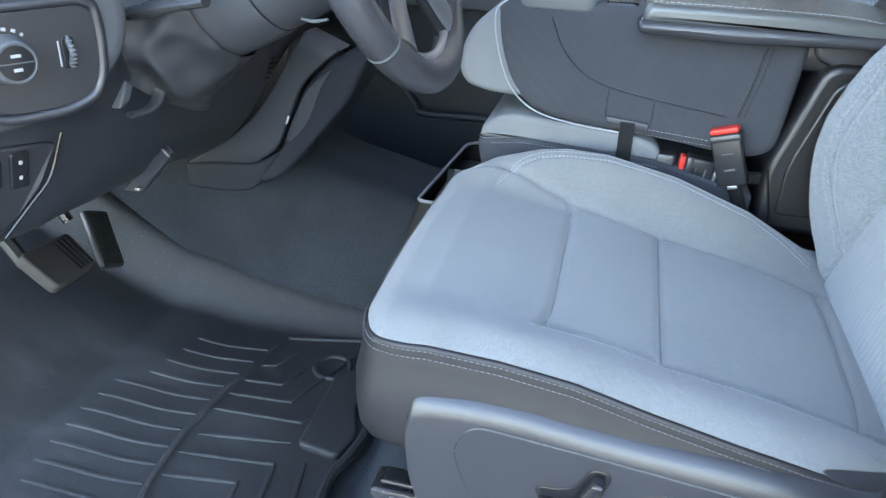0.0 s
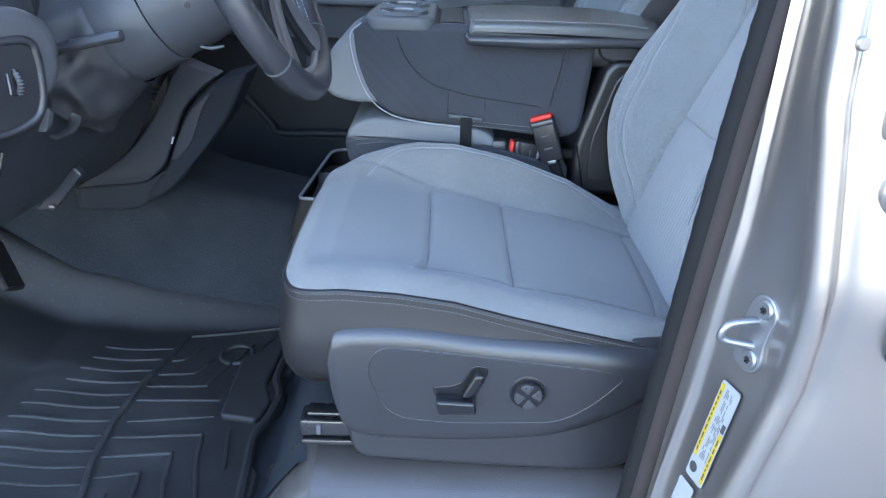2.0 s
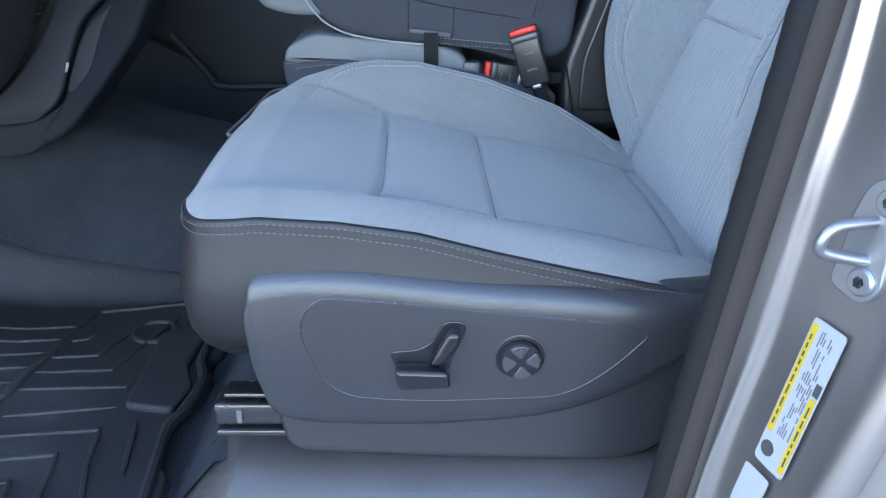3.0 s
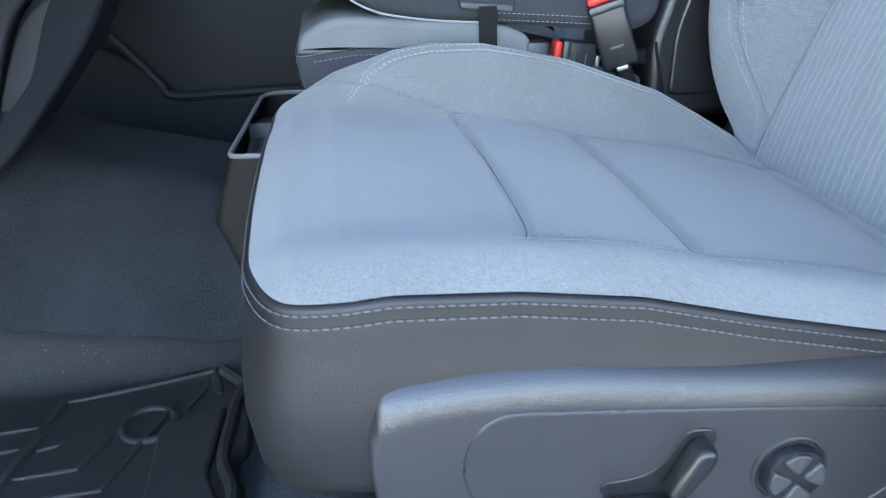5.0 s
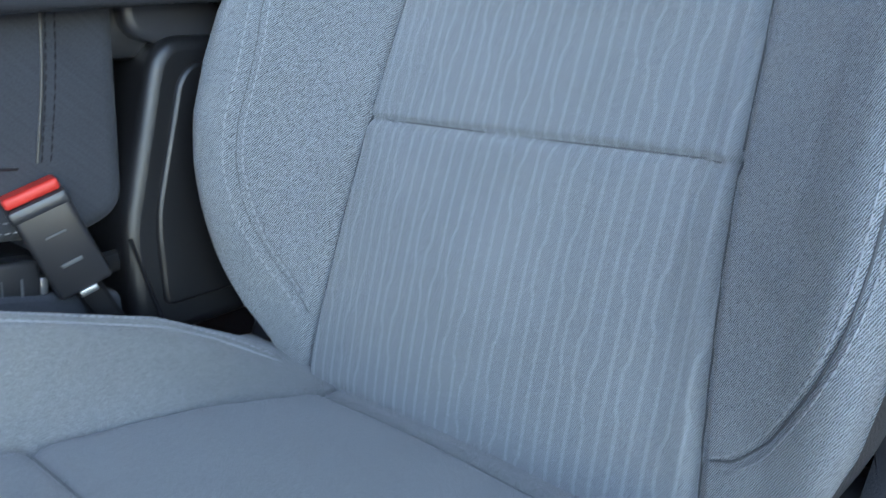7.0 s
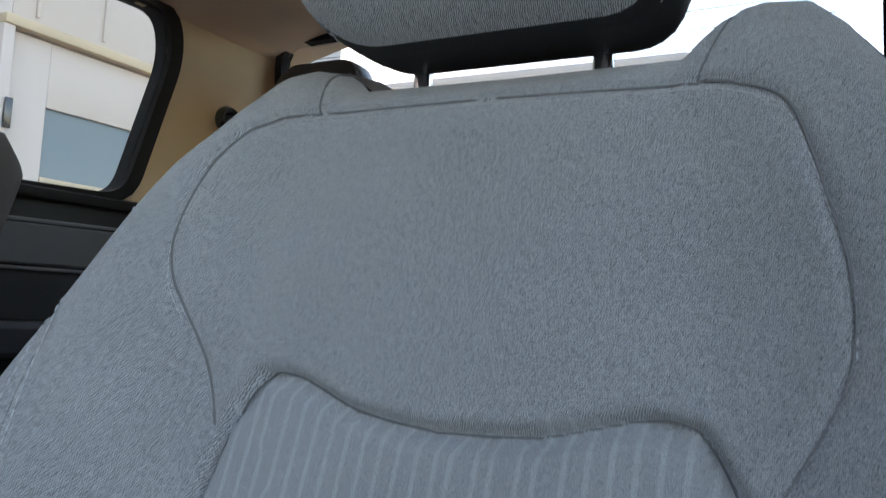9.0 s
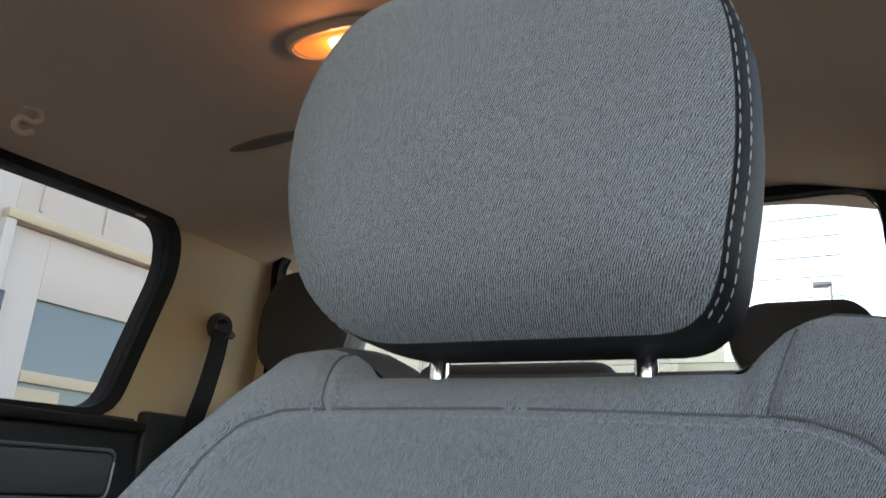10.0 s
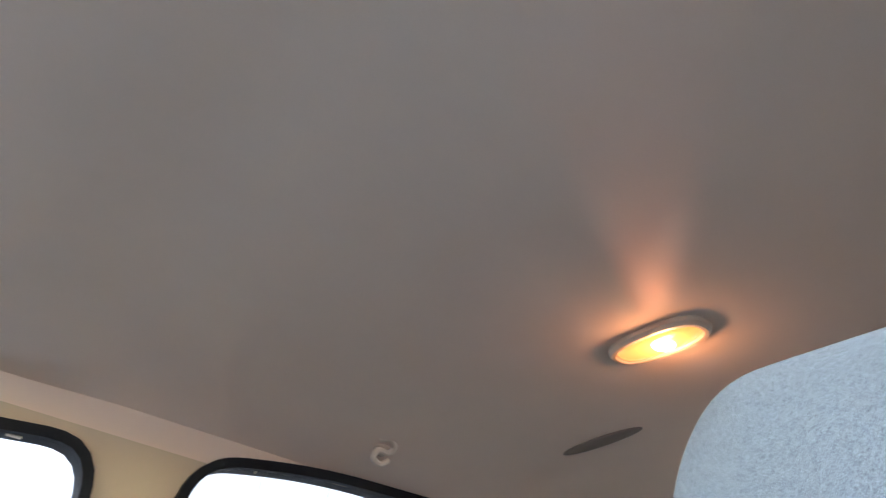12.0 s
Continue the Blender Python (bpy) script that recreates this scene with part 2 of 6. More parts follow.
CHROME = plain("chrome", (0.8, 0.8, 0.82), 0.12, 1.0)
RAIL_METAL = grainy("black_steel", (0.095, 0.095, 0.10), 0.26, 900, 20, 0.1, 0.2, metal=0.85)
SEAL = grainy("rubber_seal", (0.012, 0.0115, 0.012), 0.75, 1500, 18, 0.3, 0.3, spec=0.25)
THREAD = plain("pale_thread", (0.30, 0.30, 0.32), 0.8)
THREAD_GREY = plain("grey_thread", (0.33, 0.34, 0.36), 0.8)
# seam thread with the crease's shadow put into its colour
SEAM_DARK = plain("seam_shadow_thread", (0.10, 0.105, 0.11), 0.9)
THREAD_PALE = plain("pale_grey_thread", (0.36, 0.37, 0.39), 0.75)
THREAD_MID = plain("mid_grey_thread", (0.115, 0.115, 0.125), 0.7)
THREAD_DARK = plain("dark_thread", (0.12, 0.124, 0.13), 0.9)
RED = grainy("red_button", (0.75, 0.045, 0.03), 0.4, 900, 20, 0.1, 0.1)
WHITE_INK = plain("white_marking", (0.42, 0.42, 0.43), 0.5)
INK_SOFT = plain("label_soft_ink", (0.13, 0.135, 0.145), 0.5)
PAPER = grainy("label_white", (0.34, 0.35, 0.36), 0.35, 900, 30, 0.02, 0.04)
YELLOW = plain("label_yellow", (0.50, 0.34, 0.02), 0.4)
INK = plain("label_ink", (0.05, 0.05, 0.05), 0.5)
GREY_INK = plain("label_grey_ink", (0.42, 0.43, 0.45), 0.5)
BEIGE = grainy("beige_plastic", (0.60, 0.45, 0.31), 0.5, 1100, 20, 0.1, 0.1)
HOOK_BEIGE = grainy("hook_plastic", (0.82, 0.64, 0.45), 0.42, 1100, 20, 0.1, 0.1)
WALL_WHITE = grainy("white_siding", (0.52, 0.445, 0.41), 0.6, 60, 1.2, 0.1, 0.08)
TAN_WOOD = grainy("tan_boards", (0.52, 0.41, 0.29), 0.8, 40, 1.5, 0.2, 0.2)
CREAM = grainy("cream_panel", (0.74, 0.63, 0.46), 0.7, 40, 1.2, 0.1, 0.08)
CONCRETE = grainy("yard_concrete", (0.215, 0.208, 0.20), 0.9, 90, 0.4, 0.5, 0.3, distance=0.004)


def glass_material(name, colour, rough=0.0):
    m = bpy.data.materials.new(name)
    m.use_nodes = True
    nt = m.node_tree
    b = nt.nodes["Principled BSDF"]
    b.inputs["Base Color"].default_value = (*colour, 1)
    b.inputs["Roughness"].default_value = rough
    b.inputs["Transmission Weight"].default_value = 1.0
    b.inputs["IOR"].default_value = 1.02
    return m


GLASS = glass_material("window_glass", (0.95, 0.97, 0.97))
GLASS_TINTED = glass_material("tinted_glass", (0.69, 0.71, 0.69))
GLASS_REAR = glass_material("tinted_rear_glass", (0.54, 0.60, 0.62))
VINYL_DULL = leathery("dull_black_vinyl", (0.008, 0.0075, 0.008), 0.55, 700, 0.35, spec=0.35)
LENS = plain("lamp_lens", (1.0, 0.30, 0.07), 0.3, 0, 0.10)
BULB = plain("lamp_bulb", (1.0, 0.72, 0.34), 0.3, 0, 0.6)


# ---- mesh helpers ----
def world_place(ob):
    p = Vector(ob.location)
    while ob.parent:
        ob = ob.parent
        p += Vector(ob.location)
    return p


def thing(name, place, label="", category="", group="", kind=""):
    ob = new(name)
    ob.empty_display_size = 0.05
    ob.location = place
    return tagged(ob, label, category, group, kind)


def finish(bm, material, sharp=38):
    bmesh.ops.recalc_face_normals(bm, faces=bm.faces[:])
    for f in bm.faces:
        f.smooth = len(f.verts) <= 6 and not f.select
    lim = radians(sharp)
    for e in bm.edges:
        if len(e.link_faces) == 2 and e.calc_face_angle(0) > lim:
            e.smooth = False
    me = bpy.data.meshes.new("mesh")
    bm.to_mesh(me)
    bm.free()
    for m in material if isinstance(material, (list, tuple)) else (material,):
        me.materials.append(m)
    return me


def part(name, bm, material, parent=None, label="", category="", group="", kind="", sharp=38):
    """One bmesh, given in world metres, as one object (under parent)."""
    if parent is not None:
        bmesh.ops.translate(bm, vec=-world_place(parent), verts=bm.verts[:])
    ob = new(name, finish(bm, material, sharp))
    ob.data.name = name
    if parent is not None:
        ob.parent = parent
    return tagged(ob, label, category, group, kind)


def grid(points, wrap_u=False, wrap_v=False, bm=None, slot=0):
    """Faces over a 2D list of points."""
    bm = bm or bmesh.new()
    rows = [[bm.verts.new(p) for p in row] for row in points]
    nu, nv = len(rows), len(rows[0])
    for i in range(nu if wrap_u else nu - 1):
        for j in range(nv if wrap_v else nv - 1):
            q = (rows[i][j], rows[(i + 1) % nu][j], rows[(i + 1) % nu][(j + 1) % nv], rows[i][(j + 1) % nv])
            try:
                bm.faces.new(q).material_index = slot
            except ValueError:
                pass
    return bm, rows


def cap(bm, ring, slot=0):
    try:
        f = bm.faces.new(ring)
    except ValueError:
        return
    f.material_index = slot
    if len(ring) > 6:
        f.normal_update()
        for g in bmesh.ops.triangulate(bm, faces=[f], quad_method="BEAUTY", ngon_method="EAR_CLIP")["faces"]:
            g.select = True  # flat


def rounded(outline, radius, steps=5):
    """A closed 2D outline with its corners rounded."""
    out = []
    n = len(outline)
    for i in range(n):
        a, b, c = (Vector(outline[k % n]) for k in (i - 1, i, i + 1))
        r = radius[i] if isinstance(radius, (list, tuple)) else radius
        u, v = (a - b), (c - b)
        r1 = min(r, u.length * 0.49, v.length * 0.49)
        p, q = b + u.normalized() * r1, b + v.normalized() * r1
        for k in range(steps + 1):
            t = k / steps
            out.append(tuple(p * (1 - t) ** 2 + b * 2 * t * (1 - t) + q * t * t))
    return out


def slab(outline, low, high, axis="y", bevel=0.004, steps=3, bm=None, dome=0.0):
    """An outline of 2D points carried from low to high along an axis, with rounded rims.
    axis y: points are (x, z); axis z: (x, y); axis x: (y, z)."""
    pts = [Vector(p) for p in outline]
    pts = [p for i, p in enumerate(pts) if (p - pts[i - 1]).length > 1e-5]
    n = len(pts)
    area = sum(pts[i].x * pts[(i + 1) % n].y - pts[(i + 1) % n].x * pts[i].y for i in range(n))
    normals = []
    for i in range(n):
        t = pts[(i + 1) % n] - pts[i - 1]
        nn = Vector((t.y, -t.x)) if area > 0 else Vector((-t.y, t.x))
        normals.append(nn.normalized() if nn.length > 1e-9 else Vector((0, 0)))

    def put(p, d):
        return {"y": (p.x, d, p.y), "z": (p.x, p.y, d), "x": (d, p.x, p.y)}[axis]
    sign = 1 if high > low else -1
    rings = []
    for k in range(steps + 1):
        a = math.pi / 2 * k / steps
        rings.append((bevel * (1 - math.sin(a)), low + sign * bevel * (1 - math.cos(a))))
    for k in range(steps + 1):
        a = math.pi / 2 * k / steps
        rings.append((bevel * (1 - math.cos(a)), high - sign * bevel * (1 - math.sin(a))))
    def shrunk(inset):
        """The outline drawn in, with edges that would turn over closed up."""
        out = [p - q * inset for p, q in zip(pts, normals)]
        for _ in range(12):
            bad = [i for i in range(n) if (out[(i + 1) % n] - out[i]).dot(pts[(i + 1) % n] - pts[i]) < -1e-12]
            for i in bad:
                out[i] = out[(i + 1) % n] = (out[i] + out[(i + 1) % n]) / 2
            if not bad:
                break
        return out
    bm, rows = grid([[put(p, d) for p in shrunk(inset)] for inset, d in rings], wrap_v=True, bm=bm)
    cap(bm, rows[0][::-1])
    if dome:
        mid = sum(pts, Vector((0, 0))) / n
        last = rows[-1]
        for f in (0.75, 0.45, 0.15):
            ring = [bm.verts.new(put(mid + (p - q * bevel - mid) * f, high + dome * (1 - f * f))) for p, q in zip(pts, normals)]
            for i in range(n):
                bm.faces.new((last[i], last[(i + 1) % n], ring[(i + 1) % n], ring[i]))
            last = ring
        cap(bm, last)
    else:
        cap(bm, rows[-1])
    return bm


def box(x0, x1, y0, y1, z0, z1, bevel=0.004, bm=None, steps=2):
    r = min(bevel, (x1 - x0) / 2.1, (y1 - y0) / 2.1, (z1 - z0) / 2.1)
    return slab(rounded([(x0, y0), (x1, y0), (x1, y1), (x0, y1)], r, 3), z0, z1, "z", r, steps, bm)


def blade(side_a, side_b, low, high, bevel=0.006, per=6, bm=None):
    """A plate between two edge curves of (x, z) points, carried from low to high along y, rounded on the high side."""
    a = smooth_path([(p[0], 0, p[1]) for p in side_a], per)
    b = smooth_path([(p[0], 0, p[1]) for p in side_b], per)
    sign = 1 if high > low else -1
    rows = []
    for i, (p, q) in enumerate(zip(a, b)):
        width = (q - p).length
        end = min(i, len(a) - 1 - i)
        r = min(bevel, width * 0.45)
        lift = bevel * (1 - math.sin(min(1.0, end / 4) * math.pi / 2))
        row = [(p.x, low, p.z)]
        for k in range(6):
            t = math.pi / 2 * k / 5
            w = p.lerp(q, r * (1 - math.cos(t)) / max(width, 1e-6))
            row.append((w.x, high - sign * (r * (1 - math.sin(t)) + lift + bevel - r), w.z))
        for k in range(5, -1, -1):
            t = math.pi / 2 * k / 5
            w = q.lerp(p, r * (1 - math.cos(t)) / max(width, 1e-6))
            row.append((w.x, high - sign * (r * (1 - math.sin(t)) + lift + bevel - r), w.z))
        row.append((q.x, low, q.z))
        rows.append(row)
    bm, rr = grid(rows, wrap_v=True, bm=bm)
    cap(bm, rr[0])
    cap(bm, rr[-1])
    return bm


def turned(bm, m):
    bmesh.ops.transform(bm, matrix=m, verts=bm.verts[:])
    return bm


def about(place, m):
    return Matrix.Translation(place) @ m @ Matrix.Translation(-Vector(place))


def smooth_path(points, per=8, closed=False):
    """A Catmull-Rom curve through the points."""
    pts = [Vector(p) for p in points]
    n = len(pts)
    out = []
    for i in range(n if closed else n - 1):
        p0 = pts[(i - 1) % n] if closed or i > 0 else pts[i] * 2 - pts[i + 1]
        p1, p2 = pts[i], pts[(i + 1) % n]
        p3 = pts[(i + 2) % n] if closed or i + 2 < n else p2 * 2 - p1
        for k in range(per):
            t = k / per
            out.append(0.5 * ((2 * p1) + (p2 - p0) * t + (2 * p0 - 5 * p1 + 4 * p2 - p3) * t * t + (3 * p1 - p0 - 3 * p2 + p3) * t ** 3))
    if not closed:
        out.append(pts[-1])
    return out


def tube(path, radius, sides=8, closed=False, bm=None, flat=1.0, up=(0, 0, 1)):
    """A round (or flattened) bar along a path; radius may be a list."""
    bm = bm or bmesh.new()
    n = len(path)
    rings = []
    for i, p in enumerate(path):
        p = Vector(p)
        a = Vector(path[(i - 1) % n] if closed or i else path[0])
        b = Vector(path[(i + 1) % n] if closed or i < n - 1 else path[-1])
        t = (b - a).normalized()
        side = t.cross(Vector(up))
        if side.length < 1e-4:
            side = t.cross(Vector((1, 0, 0)))
        side.normalize()
        over = side.cross(t).normalized()
        r = radius[i] if isinstance(radius, (list, tuple)) else radius
        rings.append([p + side * r * math.cos(2 * math.pi * k / sides) + over * r * flat * math.sin(2 * math.pi * k / sides) for k in range(sides)])
    bm, rows = grid(rings, wrap_u=closed, wrap_v=True, bm=bm)
    if not closed:
        cap(bm, rows[0][::-1])
        cap(bm, rows[-1])
    return bm


def lathe(profile, m, sides=24, bm=None):
    """(radius, height) pairs turned about the local z axis, then placed by m."""
    bm = bm or bmesh.new()
    bm, rows = grid([[m @ Vector((r * math.cos(2 * math.pi * k / sides), r * math.sin(2 * math.pi * k / sides), h)) for k in range(sides)] for r, h in profile], wrap_v=True, bm=bm)
    cap(bm, rows[0][::-1])
    cap(bm, rows[-1])
    return bm


def stitches(path, radius=0.0008, length=0.0055, gap=0.0022, bm=None):
    """Short threads laid end to end along a path."""
    bm = bm or bmesh.new()
    pts = [Vector(p) for p in path]
    d, start, inside = 0.0, pts[0], True
    for a, b in zip(pts, pts[1:]):
        seg = (b - a).length
        done = 0.0
        while seg - done > 1e-7:
            left = (length if inside else gap) - d
            go = min(left, seg - done)
            done += go
            d += go
            here = a.lerp(b, done / seg)
            if go == left:
                if inside and (here - start).length > radius:
                    mid = (start + here) / 2
                    tube([start, mid, here], [radius * 0.5, radius, radius * 0.5], 5, bm=bm)
                d, inside, start = 0.0, not inside, here
    return bm


def table(x, pairs):
    return np.interp(x, [p[0] for p in pairs], [p[1] for p in pairs])


def ease(t):
    t = np.clip(t, 0, 1)
    return t * t * (3 - 2 * t)


def seam_depth(a, b, lines):
    """How far cloth is pulled in at (a, b) by seams, each a polyline of points with a depth and a width."""
    total = np.zeros_like(a)
    for pts, depth, width in lines:
        best = np.full_like(a, 9.0)
        for (p0, q0), (p1, q1) in zip(pts, pts[1:]):
            dx, dy = p1 - p0, q1 - q0
            t = np.clip(((a - p0) * dx + (b - q0) * dy) / (dx * dx + dy * dy), 0, 1)
            best = np.minimum(best, np.hypot(a - p0 - t * dx, b - q0 - t * dy))
        total += depth * np.exp(-(best / width) ** 2)
    return total


# ---- the setting ----
MID = 0.41  # the cab's middle


def build_ground():
    bm, _ = grid([[(x, y, -0.78) for y in (-400, -40, -8, 0, 8, 40, 400)] for x in (-400, -40, -8, 0, 8, 40, 400)])
    part("ground", bm, CONCRETE, None, "worn pale concrete yard under the truck", "ground", kind="structure")


def tunnel_z(x):
    return table(x, [(-.7, .38), (-.4, .335), (-.2, .278), (-.13, .249), (-.05, .231), (.06, .206), (.2, .17), (2.2, .14)])


def floor_height(x, y):
    """Carpet: flat wells, a tall tunnel in the middle, a toe board that climbs to the front."""
    z = -0.022 + 0.55 * np.clip(-0.40 - x, 0, 1) ** 1.15
    z = z + 0.10 * ease((x - 0.10) / 0.10)
    hump = (1 - (1 - np.clip((y - 0.258) / 0.20, 0, 1)) ** 2.4) * (1 - ease((y - 0.635) / 0.07))
    return z + (np.maximum(tunnel_z(x) - 0.035 * np.clip(y - 0.40, 0, 1), z) - z) * hump


def build_floor():
    xs = np.concatenate([np.linspace(-0.95, -0.3, 16), np.linspace(-0.26, 0.3, 20), np.linspace(0.4, 2.15, 12)])
    ys = np.linspace(-0.25, 1.16, 60)
    bm, rows = grid([[(x, y, float(floor_height(x, y)) + 0.004 * noise.noise((x * 7, y * 7, 3))) for y in ys] for x in xs])
    part("floor", bm, CARPET, None, "charcoal carpet over the cab floor", "carpet", kind="structure")


def build_sill():
    """Door sill and the plastic step cover beside the seat."""
    prof = rounded([(-0.47, -0.20), (-0.47, -0.05), (-0.40, -0.035), (-0.355, 0.00), (-0.325, 0.055), (-0.27, 0.085), (-0.20, 0.095), (-0.20, -0.20)],
                   [0.01, 0.015, 0.02, 0.03, 0.04, 0.05, 0.01, 0.01], 5)
    xs = [-0.9, -0.4, 0.06, 0.10, 0.14, 0.18, 0.40, 0.70, 0.90, 1.6, 2.0]
    rows = []
    for x in xs:
        rise = float(ease((x - 0.05) / 0.14))
        rows.append([(x + (0.03 if -0.01 < z and 0 < x < 0.2 else 0), y + (0.05 * (1 - rise) if y > -0.40 else 0), z if z < -0.05 else -0.05 + (z + 0.05) * (0.10 + 0.90 * rise)) for y, z in prof])
    bm, rr = grid(rows, wrap_v=True)
    part("door_sill", bm, SILL_TRIM, None, "grained charcoal plastic sill cover beside the seat", "door sill", kind="structure")


def roof_z(x, y):
    """Headliner underside."""
    d = np.abs(y - MID) / 0.70
    z = 1.376 - 0.030 * d ** 2 - 0.046 * np.clip((d - 0.66) / 0.31, 0, 2) ** 2
    z = z - 0.04 * ease((0.45 - x) / 0.6)
    # in front of a curved swell the lining drops, a slope added to shade it
    edge = 0.655 + 0.28 * (y - 0.42) ** 2
    z = z - 0.034 * ease((edge - x) / 0.20) * ease((1.0 - d) / 0.15)
    # swelling over the rear seats, with a soft edge
    z = z - 0.010 * ease((x - 1.50) / 0.10) * ease((0.98 - d) / 0.2)
    return z


def build_ceiling():
    xs, ys = np.linspace(-0.02, 1.97, 150), np.linspace(MID - 0.673, MID + 0.673, 80)
    under = [[(x, y, float(roof_z(x, y))) for y in ys] for x in xs]
    bm, rows = grid(under)
    top = [[(x, y, float(roof_z(x, y)) + 0.09) for y in (ys[0], ys[20], ys[40], ys[60], ys[79])] for x in (xs[0], xs[75], xs[149])]
    grid(top, bm=bm)
    part("ceiling", bm, LINER, None, "beige-grey woven headliner above the seats", "headliner", kind="structure")


def frame_ring(name, outer, inner, plane, depth, material, parent=None, label="", category="", kind="", axis="y"):
    """A flat frame with a hole: two outlines of the same count."""
    bm = bmesh.new()

    def put(p, d):
        return (p[0], plane(p) + d, p[1]) if axis == "y" else (plane(p) + d, p[0], p[1])
    loops = [[put(p, 0) for p in inner], [put(p, 0) for p in outer], [put(p, depth) for p in outer], [put(p, depth) for p in inner]]
    bm, rows = grid(loops, wrap_u=True, wrap_v=True)
    return part(name, bm, material, parent, label, category, kind=kind)


def resample(outline, n):
    pts = [Vector(p) for p in outline]
    lens = [(pts[(i + 1) % len(pts)] - pts[i]).length for i in range(len(pts))]
    total, out = sum(lens), []
    for k in range(n):
        d, i = total * k / n, 0
        while d > lens[i]:
            d -= lens[i]
            i += 1
        out.append(tuple(pts[i].lerp(pts[(i + 1) % len(pts)], d / lens[i])))
    return out


def side_plane(sign):
    """How far out the cab's side stands at height z: it leans in above the belt line."""
    return lambda p: MID + sign * (0.735 - 0.16 * max(0.0, p[1] - 0.92) - 0.05 * max(0.0, 0.6 - p[1]))


WIN_REAR = rounded([(0.885, 0.905), (0.895, 1.252), (1.10, 1.288), (1.556, 1.302), (1.584, 1.22), (1.532, 0.92)], [0.04, 0.07, 0.10, 0.06, 0.10, 0.05], 6)
WIN_FRONT = rounded([(-0.30, 0.905), (0.22, 1.18), (0.735, 1.232), (0.755, 0.905)], [0.05, 0.10, 0.07, 0.04], 6)


def window(name, hole, sign, label):
    n = 120
    side = side_plane(sign)
    win = thing(name, (sum(p[0] for p in hole) / len(hole), side((0, 1.1)), 0.91), label, "window", kind="structure")
    inner = resample(hole, n)
    mid = Vector((sum(p[0] for p in inner) / n, sum(p[1] for p in inner) / n))
    wide = []
    for i, p in enumerate(inner):
        t = Vector(inner[(i + 1) % n]) - Vector(inner[i - 1])
        q = Vector((t.y, -t.x)).normalized()
        if q.dot(Vector(p) - mid) < 0:
            q = -q
        wide.append(tuple(Vector(p) + q * (0.016 + (0.014 * float(ease(q.x)) if name in ("window_1", "window_4") else 0))))
    frame_ring("window_frame", wide, inner, lambda p: side(p) - sign * 0.018, sign * 0.05, SEAL, win, "black rubber and plastic surround")
    bm = bmesh.new()
    bm, rows = grid([[(p[0], side(p) - sign * d, p[1]) for p in inner] for d in (0.0, 0.004)], wrap_v=True)
    cap(bm, rows[0])
    cap(bm, rows[1])
    pane = part("pane", bm, GLASS_TINTED if name in ("window_1", "window_4") else GLASS, win, "tinted side glass" if name in ("window_1", "window_4") else "clear side glass")
    pane.visible_shadow = False
    return win


def wall_with_holes(name, sign, xs, zs, keep, materials, label, category):
    """A cab side made of small panels between x and z lines, thick, with openings left out."""
    side = side_plane(sign)
    bm = bmesh.new()
    verts = {}

    def v(i, j, k):
        if (i, j, k) not in verts:
            verts[i, j, k] = bm.verts.new((xs[i], side((xs[i], zs[j])) + sign * 0.012 * k, zs[j]))
        return verts[i, j, k]
    solid = {(i, j) for i in range(len(xs) - 1) for j in range(len(zs) - 1) if keep((xs[i] + xs[i + 1]) / 2, (zs[j] + zs[j + 1]) / 2)}
    for i, j in solid:
        for k in (0, 1):
            face = bm.faces.new([v(i, j, k), v(i + 1, j, k), v(i + 1, j + 1, k), v(i, j + 1, k)])
            face.material_index = int(zs[j] > 1.254 and xs[i] < 1.58)
        for (di, dj), (a, b) in {(-1, 0): ((i, j), (i, j + 1)), (1, 0): ((i + 1, j), (i + 1, j + 1)), (0, -1): ((i, j), (i + 1, j)), (0, 1): ((i, j + 1), (i + 1, j + 1))}.items():
            if (i + di, j + dj) not in solid:
                bm.faces.new([v(*a, 0), v(*b, 0), v(*b, 1), v(*a, 1)])
    return part(name, bm, materials, None, label, category, kind="structure")


def inside(p, outline):
    c, n = False, len(outline)
    for i in range(n):
        (x0, z0), (x1, z1) = outline[i], outline[i - 1]
        if (z0 > p[1]) != (z1 > p[1]) and p[0] < (x1 - x0) * (p[1] - z0) / (z1 - z0) + x0:
            c = not c
    return c


def grown(hole, by=0.016):
    cx, cz = (min(p[0] for p in hole) + max(p[0] for p in hole)) / 2, (min(p[1] for p in hole) + max(p[1] for p in hole)) / 2
    return [(p[0] + (by if p[0] > cx else -by * 0.3), p[1] + math.copysign(by * 0.3, p[1] - cz)) for p in hole]


